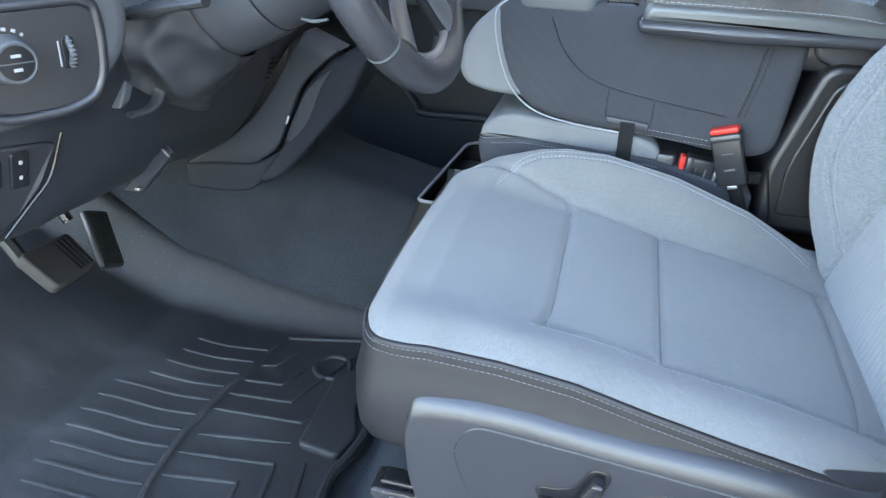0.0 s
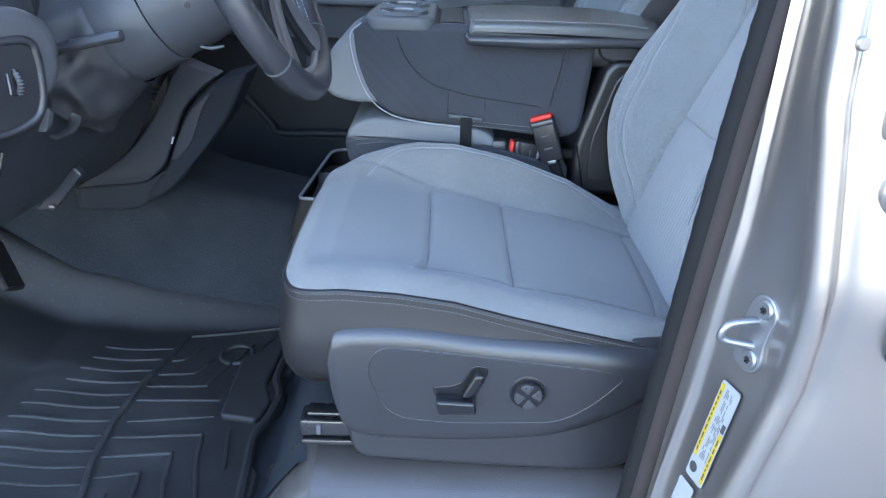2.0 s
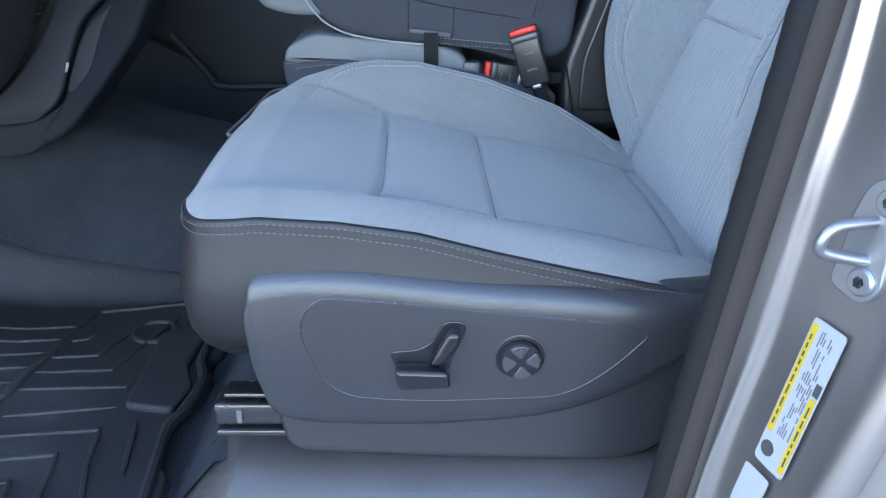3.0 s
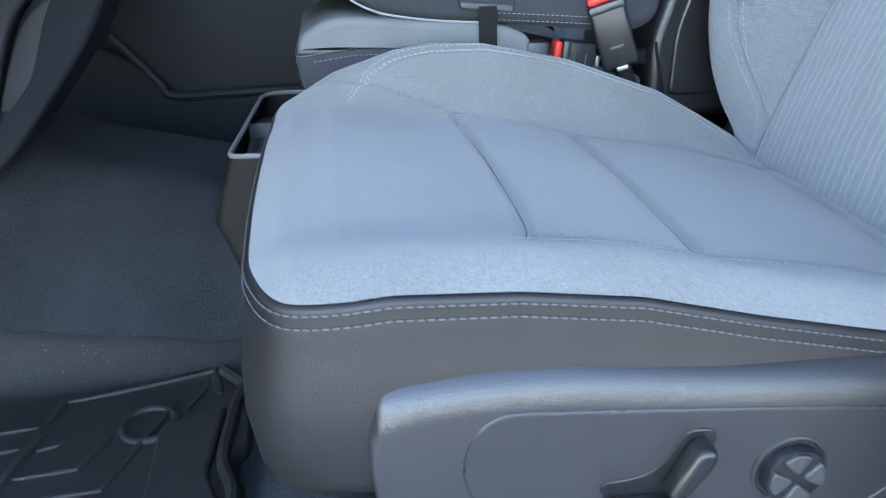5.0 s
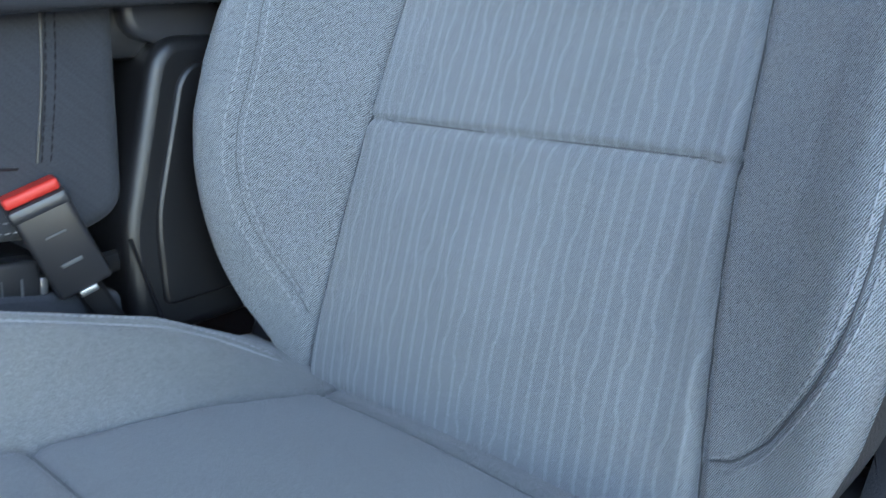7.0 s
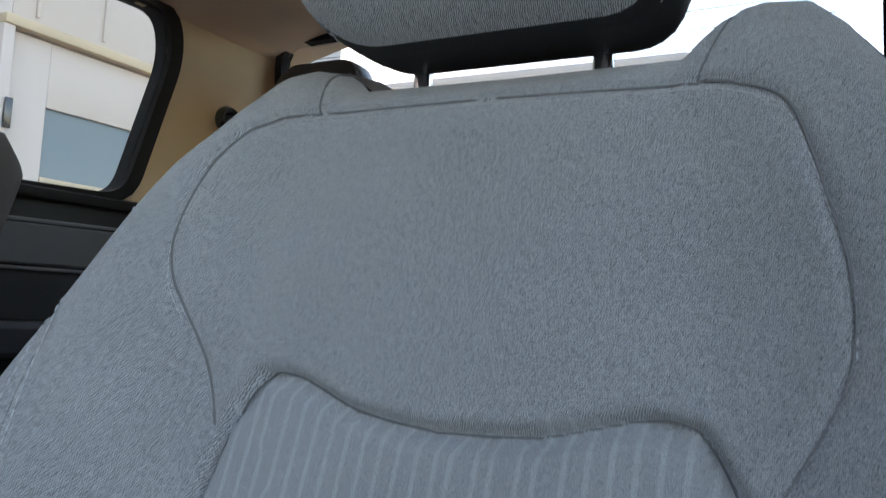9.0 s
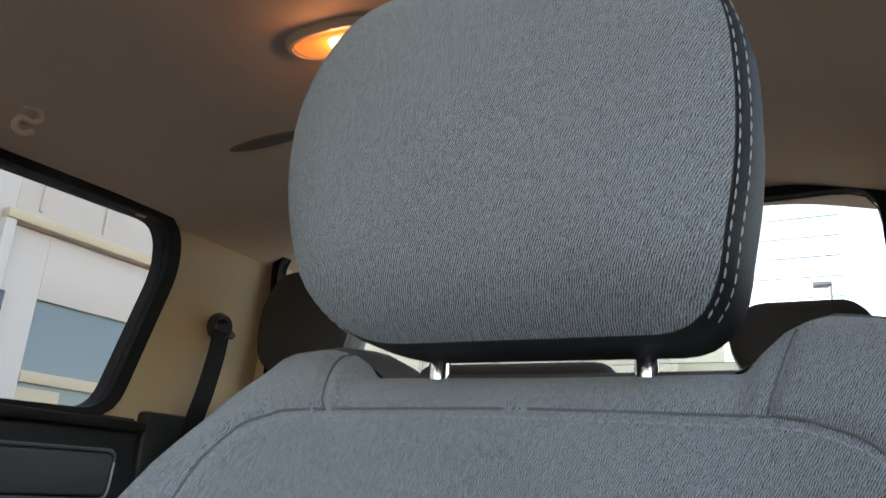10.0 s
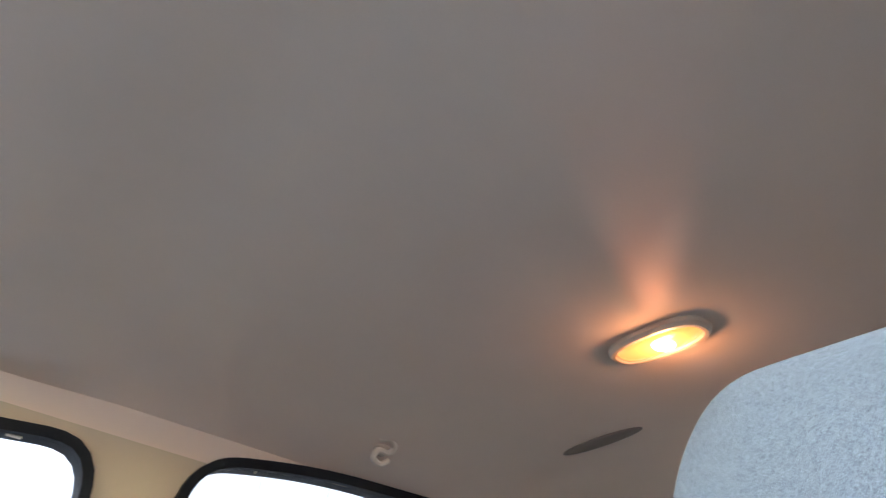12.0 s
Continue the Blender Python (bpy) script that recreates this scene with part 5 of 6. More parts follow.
def build_dash():
    d = thing("dashboard", (-0.4, 0.3, 0.36), "charcoal plastic dashboard with lamp switch and vents", "dashboard")
    ys = np.linspace(-0.43, 1.12, 70)
    n = len(DASH[0][1])
    rows = []
    for y in ys:
        pr = [(float(np.interp(y, [s[0] for s in DASH], [s[1][i][0] for s in DASH])), float(np.interp(y, [s[0] for s in DASH], [s[1][i][1] for s in DASH]))) for i in range(n)]
        rows.append([(x, y, z) for x, z in rounded(pr, [.05, .05, .05, .05, .022, .022, .05, .05, .05], 4)])
    bm, rr = grid(rows, wrap_v=True)
    cap(bm, rr[0])
    cap(bm, rr[-1])
    part("dash_body", bm, DASH_LOW, d, "dark grained plastic", sharp=60)

    def face(outline, depth0, depth1, bevel):
        """An outline of (y, z) laid on the dashboard's face."""
        bm = slab(outline, depth0, depth1, "x", bevel, 3)
        for v in bm.verts:
            v.co.x += dash_x(v.co.y, v.co.z)
        return bm
    # lamp switch bank: a housing with a rounded ring and a flat panel inside it
    def tilted(y):
        return -.118 + .575 * (y + .22)

    def flat(outline, depth0, depth1, bevel, steps=3):
        bm = slab(outline, depth0, depth1, "x", bevel, steps)
        for v in bm.verts:
            v.co.x += tilted(v.co.y)
        return bm
    bez = rounded([(-.311, .572), (-.300, .551), (-.284, .547), (-.240, .548), (-.214, .559), (-.206, .582), (-.204, .620), (-.207, .646), (-.219, .652), (-.298, .650), (-.309, .640)], [.012, .016, .016, .02, .02, .02, .02, .012, .012, .014, .012], 6)
    hou = rounded([(-.338, .600), (-.320, .552), (-.298, .533), (-.252, .539), (-.214, .560), (-.186, .584), (-.174, .610), (-.171, .642), (-.180, .668), (-.206, .688), (-.335, .696), (-.350, .660)], [.02, .03, .03, .03, .03, .02, .02, .02, .02, .02, .02, .02], 6)
    part("switch_housing", flat(hou, -.080, .004, .016, 6), DASH_TRIM, d, "rounded housing of the lamp switches", sharp=60)
    part("switch_bezel", tube([(tilted(a) + .003, a, b) for a, b in bez], .0056, 12, True, up=(1, 0, 0)), TRIM, d, "rounded bezel")
    pan = rounded([(-.306, .574), (-.297, .556), (-.283, .552), (-.241, .553), (-.218, .563), (-.211, .584), (-.209, .620), (-.212, .642), (-.221, .647), (-.296, .645), (-.304, .637)], .010, 6)
    part("switch_panel", flat(pan, .000, .0058, .001), PLASTIC, d, "dark switch panel")
    turn = Matrix.Rotation(radians(-27), 4, "Z") @ Matrix.Rotation(radians(90), 4, "Y")
    base = Vector((tilted(-.283) + .005, -.283, .605))
    k = Matrix.Translation(base) @ turn
    knob = part("lamp_knob", lathe([(.0225, 0), (.0225, .005), (.0200, .009), (.0192, .020), (.0175, .022)], k, 40), TRIM_GREY, d, "round headlamp knob with metal edge")
    part("knob_edge", lathe([(.0190, .019), (.0192, .0215), (.0176, .0232), (.0164, .0222)], k, 40), TRIM_GREY, knob, "satin grey edge")
    part("knob_face", lathe([(.0158, .020), (.0156, .0232), (.006, .0234)], k, 40), GLOSS, knob, "black face")

    def on_knob(x0, x1, y0, y1, z0, z1):
        return turned(box(x0, x1, y0, y1, z0, z1, .0003), k)
    part("mark", on_knob(-.0080, -.0050, -.0045, .0045, .0232, .0238), WHITE_INK, knob, "white symbol")
    part("mark", on_knob(.0045, .0075, -.0040, .0040, .0232, .0238), WHITE_INK, knob, "white symbol")
    part("knob_split", on_knob(-.0006, .0006, -.0150, .0150, .0230, .0236), TRIM_GREY, knob)
    for a, w in ((190, .0050), (130, .0050), (113, .0062), (95, .0066), (78, .0055), (64, .0055), (50, .0065)):
        c = k @ Vector((-.0265 * math.sin(radians(a)), -.0265 * math.cos(radians(a)), .001))
        spot = Matrix.Translation(c) @ turn @ Matrix.Rotation(radians(90 - a), 4, "Z")
        part("mark", turned(box(-.0015, .0015, -w * .30, w * .30, -.001, .0007, .0003), spot), WHITE_INK, d, "white symbol")
    yy, zz = -.236, .604
    x = tilted(yy) + .0062
    mm = Matrix.Translation((x, yy, zz)) @ turn
    part("dimmer_slot", turned(slab(rounded([(-.015, -.005), (.015, -.005), (.015, .007), (-.015, .007)], .003, 3), -.004, .0012, "z", .001, 2), mm), GLOSS, d, "dimmer slot")
    part("dimmer_wheel", turned(tube([(-.015 + .030 * t, .002, -.003 + .009 * math.sin(math.pi * t)) for t in np.linspace(0, 1, 10)], .0030, 8), mm), TRIM_GREY, d, "ribbed dimmer wheel")
    for t in range(7):
        part("wheel_rib", turned(box(-.0125 + .0041 * t, -.0112 + .0041 * t, -.0005, .0042, .003 + .003 * math.sin(math.pi * (t + .5) / 7), .0088 * math.sin(math.pi * (t + .8) / 7.8) + .0022, .0004), mm), STEEL, d)
    part("mark", turned(box(-.012, .012, -.0085, -.0070, .0002, .0010, .0003), mm), WHITE_INK, d, "white marking")
    # vent with a bright frame
    vo = rounded([(-.40, .722), (-.318, .683), (-.275, .688), (-.262, .735), (-.262, .80), (-.40, .80)], [.02, .03, .025, .03, .03, .02], 6)
    part("vent_frame", tube([(dash_x(a, b) + .012, a, b) for a, b in vo], .0048, 8, True), STEEL, d, "satin metal vent frame")
    part("vent_bezel", face(vo, -.02, .008, .004), PLASTIC, d, "dark air vent")
    for j in range(4):
        z = .708 + .020 * j
        bm = box(-.004, .004, -.385, -.280 if j else -.300, z - .0018, z + .0018, .0012)
        for v in bm.verts:
            v.co.x += dash_x(v.co.y, z) + .010
        part("vent_slat", bm, TRIM_SMOOTH, d)
    bm = box(-.004, .006, -.325, -.297, .700, .710, .0025)
    for v in bm.verts:
        v.co.x += dash_x(v.co.y, .705) + .014
    part("vent_tab", bm, STEEL, d, "bright vent tab")
    # lower panel with two small switches
    lp = rounded([(-.345, .515), (-.27, .508), (-.205, .500), (-.232, .438), (-.262, .405), (-.335, .398)], [.02, .02, .012, .03, .02, .02], 5)
    part("lower_panel", face(lp, -.012, .006, .004), TRIM, d, "grained lower panel")
    part("panel_joint", tube([(dash_x(a, b) + .0062, a, b) for a, b in smooth_xy([(-.202, .508), (-.215, .465), (-.240, .430), (-.262, .402)])], .0016, 6), GLOSS, d, "dark joint")
    for (ya, za, w, h, marks) in ((-.276, .479, .016, .026, ((0.004, .005, .005), (-.006, .007, .0018))), (-.248, .478, .011, .034, ((.009, .003, .0045), (-.008, .003, .0045)))):
        sw = part("small_switch", face(rounded([(ya - w / 2 - .003, za - h / 2 - .003), (ya + w / 2 + .003, za - h / 2 - .003), (ya + w / 2 + .003, za + h / 2 + .003), (ya - w / 2 - .003, za + h / 2 + .003)], .003, 3), 0.0, .0078, .001), GLOSS, d, "small black switch")
        for dz, mw, mh in marks:
            part("mark", face(rounded([(ya - mw / 2, za + dz - mh / 2), (ya + mw / 2, za + dz - mh / 2), (ya + mw / 2, za + dz + mh / 2), (ya - mw / 2, za + dz + mh / 2)], .0012, 2), .006, .0086, .0002), WHITE_INK, sw, "white symbol")
    part("pocket", face(rounded([(-.312, .436), (-.285, .434), (-.272, .452), (-.296, .463)], .008, 4), .003, .0072, .001), DIAL_GREY, d, "small moulded pocket")
    # bonnet release handle
    grip = smooth_path([(-.150, -.064, .545), (-.146, -.060, .530), (-.144, -.066, .514), (-.146, -.084, .504), (-.156, -.108, .502)], 6)
    rel = part("release_handle", tube(grip, .0085, 10, flat=.45), DIAL_GREY, d, "curved grey release handle")
    part("handle_base", slab(rounded([(-.122, .512), (-.100, .516), (-.088, .534), (-.102, .542)], .004, 3), -.185, -.158, "x", .003), TRIM_GREY, rel)
    # knee bracket and the block under the column
    left = [(-.112, .530), (-.137, .494), (-.162, .448), (-.200, .393), (-.254, .340), (-.350, .276)]
    right = [(-.050, .505), (-.078, .482), (-.115, .443), (-.144, .380), (-.168, .328), (-.215, .288)]
    part("knee_panel", blade(left, right, .36, .300, .006), KNEE_TRIM, d, "grey grained knee panel")
    # added dark box that closes the gap behind the knee panel
    part("gap_filler", box(-.42, -.15, .335, .43, .30, .57, .01), DOOR_DARK, d, "black filler box added behind the knee panel")
    part("knee_foot", blade([(-.352, .275), (-.300, .284), (-.215, .294), (-.165, .320)], [(-.350, .230), (-.300, .231), (-.232, .238), (-.195, .262)], .37, .2985, .006), KNEE_SHADED, d, "foot of the knee panel, coloured as in shade")
    inner = [(-.045, .500), (-.072, .480), (-.108, .443), (-.138, .380), (-.160, .328), (-.195, .284), (-.215, .262)]
    outer = [(.012, .515), (-.006, .480), (-.031, .431), (-.060, .392), (-.095, .350), (-.155, .282), (-.205, .250)]
    part("knee_block", blade(inner, outer, .40, .298, .010), KNEE_SHADED, d, "lower block, coloured as in shade")
    # highlight along the block's inner edge, painted as a lighter strip
    part("knee_highlight", blade([(-.066, .474), (-.106, .437), (-.135, .380), (-.150, .345)], [(-.056, .480), (-.078, .445), (-.106, .380), (-.140, .340)], .32, .2955, .003), KNEE_TRIM, d, "strip coloured lighter as the block's lit edge")
    part("mark", slab(rounded([(-.147, .374), (-.143, .375), (-.138, .389), (-.142, .390)], .0015, 2), .2985, .2960, "y", .0004), WHITE_INK, d, "white symbol")
    for j in range(5):
        part("grille_slot", box(-.172 + .005 * j, -.160 + .005 * j, .265, .272, .455 + .009 * j, .458 + .009 * j, .001), GLOSS, d)
    part("foot_vent", slab(rounded([(-.262, .352), (-.190, .425), (-.178, .412), (-.232, .350)], .004, 3), -.004, .012, "y", .003), TRIM, d, "dark foot-well flap")
    part("bright_tab", box(-.236, -.228, -.012, -.006, .358, .363, .0015), STEEL, d, "small bright screw tab")
    return d


def build_wheel():
    w = thing("steering_wheel", (0.112, 0, 0.723), "black leather steering wheel with silver-edged spokes", "steering wheel")
    c = Vector((.110, 0.008, .730))
    n = Vector((.906, 0, .42))
    up = Vector((-.42, 0, .906))
    right = Vector((0, 1, 0))

    def at(r, a, d=0.0):
        return c + right * (r * math.sin(a)) + up * (r * math.cos(a)) + n * d
    R = .187
    for k, (a0, a1) in enumerate(((-0.62, 0.62), (0.64, 2.30), (2.32, 3.96), (3.98, 5.64))):
        path = [at(R, a0 + (a1 - a0) * t / 30) for t in range(31)]
        part("rim_section", tube(path, .0200, 14, up=n), VINYL, w, "black leather rim section")
    for a in (0.63, 2.31, 3.97, 5.65):
        part("rim_ring", lathe([(.0194, -.0012), (.0205, -.0008), (.0205, .0008), (.0194, .0012)], Matrix.Translation(at(R, a)) @ (right * math.cos(a) - up * math.sin(a)).to_track_quat("Z", "Y").to_matrix().to_4x4(), 16), TRIM_GREY, w, "grey joint ring")
    for a0, a1 in ((2.34, 3.94), (0.66, 2.28)):
        for dd in (-.004, .004):
            part("stitching", stitches([at(R - .0192, a0 + (a1 - a0) * t / 60, dd) for t in range(61)], .0009, .004, .003), THREAD_GREY, w, "crossed grey stitching", kind="stuff")
    part("inner_trim", tube([at(R - .0175, 2.42 + 1.44 * t / 24, .003) for t in range(25)], [.004] + [.0095] * 23 + [.004], 10, flat=.55, up=n), SATIN, w, "satin silver lining of the lower rim")
    # hub and spokes
    part("hub_pad", turned(slab(rounded([(-.075, -.055), (.075, -.055), (.085, .02), (.06, .065), (-.06, .065), (-.085, .02)], .03, 6), -0.01, 0.03, "z", .012, 5), Matrix.Translation(c) @ Matrix((right, up, n)).transposed().to_4x4()), TRIM, w, "padded centre cover")
    for sg in (-1, 1):
        a = math.pi + sg * 0.55
        p0, p1 = at(.05, a, .004), at(.168, math.pi + sg * 0.60, .0)
        bm = tube([p0, p0.lerp(p1, .5) - n * .004, p1], [.030, .028, .036], 14, flat=.35, up=n)
        sp = part("lower_spoke", bm, GLOSS, w, "satin spoke")
        part("spoke_plate", tube([p0 + n * .006, p0.lerp(p1, .5) + n * .004, p1 + n * .007], [.020, .021, .027], 14, flat=.28, up=n), SATIN, sp, "satin silver spoke insert")
        b0, b1 = at(.06, sg * 1.57, .004), at(.168, sg * 1.57, 0)
        part("side_spoke", tube([b0, b0.lerp(b1, .5), b1], [.026, .022, .020], 10, flat=.5, up=n), TRIM, w, "thumb spoke")
    # column and its shrouds
    col = thing("steering_column", (-.02, 0, .66), "charcoal steering column shroud with soft boot and tilt lever", "steering column")
    m = Matrix.Translation(c - n * .05) @ (-n).to_track_quat("Z", "Y").to_matrix().to_4x4()
    part("upper_shroud", lathe([(.045, -.012), (.060, -.004), (.072, .02), (.076, .06), (.078, .10)], m, 36), COLUMN_TRIM, col, "dark shroud")
    part("lower_shroud", lathe([(.079, .102), (.081, .106), (.083, .15), (.084, .20)], m, 36), COLUMN_TRIM, col, "grained lower shroud")
    part("shroud_screw", lathe([(.004, .0), (.004, .001), (.002, .001)], Matrix.Translation(c - n * .085 + Vector((0, -.072, -.018))) @ Matrix.Rotation(radians(90), 4, "X"), 10), GLOSS, col)
    rows = []
    for i in range(41):
        t = i / 40
        ctr = c - n * (.22 + .11 * t)
        row = []
        for k in range(80):
            a = 2 * math.pi * k / 80
            r = .086 + .018 * t + .055 * t * (.5 - abs(noise.noise((math.cos(a) * 1.7, math.sin(a) * 1.7, t * 1.6)))) + .004 * (.4 - abs(noise.noise((math.cos(a) * 3.2, math.sin(a) * 3.2, t * 2.5 + 3)))) + .0012 * noise.noise((math.cos(a) * 6, math.sin(a) * 6, t * 6))
            row.append(ctr + (right * math.sin(a) + up * math.cos(a)) * r)
        rows.append(row)
    bm, _ = grid(rows, wrap_v=True)
    part("column_boot", bm, BOOT, col, "creased black leather-look boot", sharp=80)
    lev = smooth_path([(-.165, -.092, .612), (-.130, -.112, .621), (-.090, -.118, .632), (-.040, -.112, .642)], 8)
    part("tilt_lever", tube(lev, [.012] * 8 + [.0145] * 10 + [.0135] * (len(lev) - 18), 12, flat=.55), DIAL_GREY, col, "grey tilt lever")
    st = smooth_path([(.042, -.050, .620), (.058, -.053, .619), (.074, -.052, .622)], 6)
    part("release_tab", tube(st, [.003] * 4 + [.0038] * 6 + [.003] * (len(st) - 10), 8, flat=.6), TRIM_GREY, col, "small bright tab")


def build_pedals():
    b = thing("brake_pedal", (-.45, -.03, .20), "worn rubber brake pedal on a dark arm", "pedal")
    m = Matrix.Translation((-.440, .047, .182)) @ Matrix.Rotation(radians(42), 4, "Y") @ Matrix.Rotation(radians(-10), 4, "X")
    part("pedal_pad", turned(slab(rounded([(-.038, -.062), (.038, -.056), (.036, .056), (-.036, .062)], .012, 5), -.012, .010, "z", .005, 4), m), grainy("worn_pad", (.044, .039, .036), .7, 300, 40, .8, .45), b, "brown-grey worn pad")
    for k in range(4):
        y = .014 + .011 * k
        part("pad_rib", turned(box(-.030, .030, y - .0032, y + .0032, .009, .0112, .001), m), VINYL_DULL, b)
    part("pedal_arm", tube(smooth_path([(-.46, 0, .20), (-.54, .01, .30), (-.58, .01, .45)], 6), .012, 8), DOOR_DARK, b)
    g = thing("gas_pedal", (-.47, .17, .12), "black ribbed gas pedal hanging over the carpet", "pedal")
    m = Matrix.Translation((-.440, .160, .170)) @ Matrix.Rotation(radians(62), 4, "Y") @ Matrix.Rotation(radians(-10), 4, "X") @ Matrix.Rotation(radians(-22), 4, "Z")
    part("pedal_pad", turned(slab(rounded([(-.055, -.030), (.050, -.026), (.050, .028), (-.055, .032)], .006, 4), -.008, .004, "z", .003, 3), m), PLASTIC, g)
    for k in range(9):
        y = -.0235 + .0060 * k
        part("pad_rib", turned(box(-.050, .046, y - .0018, y + .0018, .0035, .0062, .001), m), SEAL, g)
    part("pedal_arm", tube(smooth_path([(-.50, .155, .20), (-.56, .15, .30), (-.60, .15, .42)], 6), .010, 8), RAIL_METAL, g)


# ---- floor mat ----
def mat_z(x, y):
    z = 0.0 * x
    z = z + table(x, [(-.6, .12), (-.39, .092), (-.1, .055), (.05, .035), (.12, .03)]) * ease((y - 0.212) / 0.085) ** 1.3
    z = z + 0.55 * np.clip(-0.36 - x, 0, 1) ** 1.15
    z = z + 0.012 * ease((-0.20 - x) / 0.12)
    return z + 0.035 * ease((-0.29 - y) / 0.05)


def build_mat():
    t = thing("floor_mat", (-.1, 0, -.015), "black moulded rubber floor mat with raised ribs and dust", "floor mat")
    xs, ys = np.linspace(-.68, .105, 90), np.linspace(-.345, .305, 84)

    def edge(y):
        """The mat's rear edge, with a notch by the seat rail."""
        return .105 - .03 * float(ease((y + .02) / -.06)) * float(ease((-.20 - y) / -.05)) - .012 * float(ease((.09 - y) / .02)) * float(ease((y - .02) / .02))
    top = [[(min(x, edge(y)) if x > .0 else x, y, float(mat_z(x, y)) + .0015 * noise.noise((x * 9, y * 9, 1))) for y in ys] for x in xs]
    bm, _ = grid(top)
    grid([[top[-1][j], (top[-1][j][0] + .004, top[-1][j][1], top[-1][j][2] - .004), (top[-1][j][0] + .005, top[-1][j][1], top[-1][j][2] - .016)] for j in range(84)], bm=bm)
    part("mat_sheet", bm, RUBBER, t, "black rubber tray", sharp=60)

    def rib(points, r=.0038, name="rib"):
        path = []
        for (x0, y0), (x1, y1) in zip(points, points[1:]):
            for k in range(6):
                path.append((x0 + (x1 - x0) * k / 6, y0 + (y1 - y0) * k / 6))
        path.append(points[-1])
        part(name, tube([(x, y, float(mat_z(x, y)) + .0015) for x, y in path], [r * .5] + [r] * (len(path) - 2) + [r * .5], 8, flat=.8), RIB_RUBBER, t)

    def spine(y):
        return float(np.interp(y, [-.25, -.19, -.08, .03, .14, .203], [-.137, -.154, -.163, -.155, -.133, -.121]))
    # long ribs to the front of a curved spine, angled ones behind it
    for k in range(12):
        y = .150 - .0385 * k
        long = .135 if k < 4 else .17
        rib([(spine(y) - .008, y + .006), (spine(y) - long * .5, y), (spine(y) - long, y - .004)])
    rib([(spine(y), y) for y in np.linspace(.203, -.27, 16)], .0055, "spine_rib")
    rib([(-.121, .203), (-.03, .222), (.055, .238), (.066, .19)], .0052, "border_rib")
    for x, y, dy in ((-.106, .118, .045), (-.073, .072, .055), (-.039, .033, .150), (-.003, -.009, .033)):
        rib([(spine(y) + .010, y - .006), (x, y), (x + dy * .32 + .006, y + dy)])
    rib([(-.140, -.076), (.0, -.056)])
    for k in range(4):
        y, x = -.105 - .048 * k, .0 - .034 * k
        rib([(spine(y) + .012, y - .014), (x - .004, y), (x + .006, y - .07), (x + .030, y - .15)])
    rib([(.037, -.09), (.054, -.19)])
    rib([(.048, .205), (.030, .165)])
    ring = [(-.010 + .030 * math.cos(a * math.pi / 12), .141 + .032 * math.sin(a * math.pi / 12)) for a in range(24)]
    part("ring_rib", tube([(x, y, float(mat_z(x, y)) + .001) for x, y in ring], .0048, 8, True), RIB_RUBBER, t)
    lip = smooth_path([(.066, .235, 0), (.094, .200, 0), (.088, .160, 0), (.084, .060, 0), (.100, .000, 0), (.092, -.070, 0), (.082, -.110, 0), (.090, -.200, 0), (.098, -.290, 0)], 8)
    part("edge_wall", tube([(p.x, p.y, float(mat_z(p.x, p.y)) + .004) for p in lip], .0075, 8, flat=1.2), RUBBER, t, "raised rear edge of the mat")
    part("raised_pad", slab(rounded([(.006, .125), (.080, .155), (.070, .035), (.092, -.018), (.078, -.074), (.012, -.062)], .012, 5), -.004, .011, "z", .006, 4), RUBBER, t, "raised heel pad edge")
    part("nameplate", slab(rounded([(-.165, -.318), (-.060, -.318), (-.056, -.300), (-.160, -.300)], .006, 4), -.004, .005, "z", .003, 3), RUBBER, t, "raised badge bar")
    part("badge_mark", box(-.14, -.105, -.312, -.306, .0045, .0058, .0004), plain("dull_orange", (.5, .11, .03), .6), t, "small orange marking")
    return t


# ---- door pillar on the driver's side ----
FLANGE = [(.0, .627), (.206, .649), (.325, .669), (.396, .676), (.463, .681), (.526, .688), (.638, .692), (.738, .697), (1.0, .735), (1.3, .790)]
RIDGE = [(.0, .615), (.20, .660), (.30, .682), (.40, .704), (.46, .708), (.515, .708), (.568, .7045), (.663, .697), (.748, .701), (1.0, .745), (1.3, .800)]


def jamb_shift(z):
    return .100 * (z - .40) + (.03 * max(0, z - .60) ** 1.3)


def jamb(z):
    """The pillar's section at height z: seal flange, hollow channel, outer ridge, groove, flat panel."""
    inn = .09 * max(0, z - .92)
    lean = .17 * max(0, z - .50) * (1 if z < .80 else .30 / (z - .50))
    s, a, c = .658 + jamb_shift(z), float(table(z, FLANGE)), float(table(z, RIDGE))
    pts = [(s, -.374), (s + .002, -.392), (s + .006, -.404), (a - .008, -.4145 + .3 * lean), (a - .002, -.418 + .3 * lean), (a + .002, -.426 + .4 * lean),
           (a + .35 * (c - .004 - a), -.450 + .6 * lean), (a + .75 * (c - .004 - a), -.482 + .8 * lean), (c - .006, -.506 + lean), (c - .007, -.518 + lean), (c - .002, -.530 + lean), (c + .007, -.5335 + lean),
           (c + .015, -.529 + lean), (c + .021, -.520 + lean), (c + .029, -.522 + lean), (c + .042, -.530 + lean), (c + .08, -.538 + lean), (c + .14, -.541 + lean), (c + .30, -.541 + lean)]
    return [(x, y + inn) for x, y in smooth_xy(pts)]


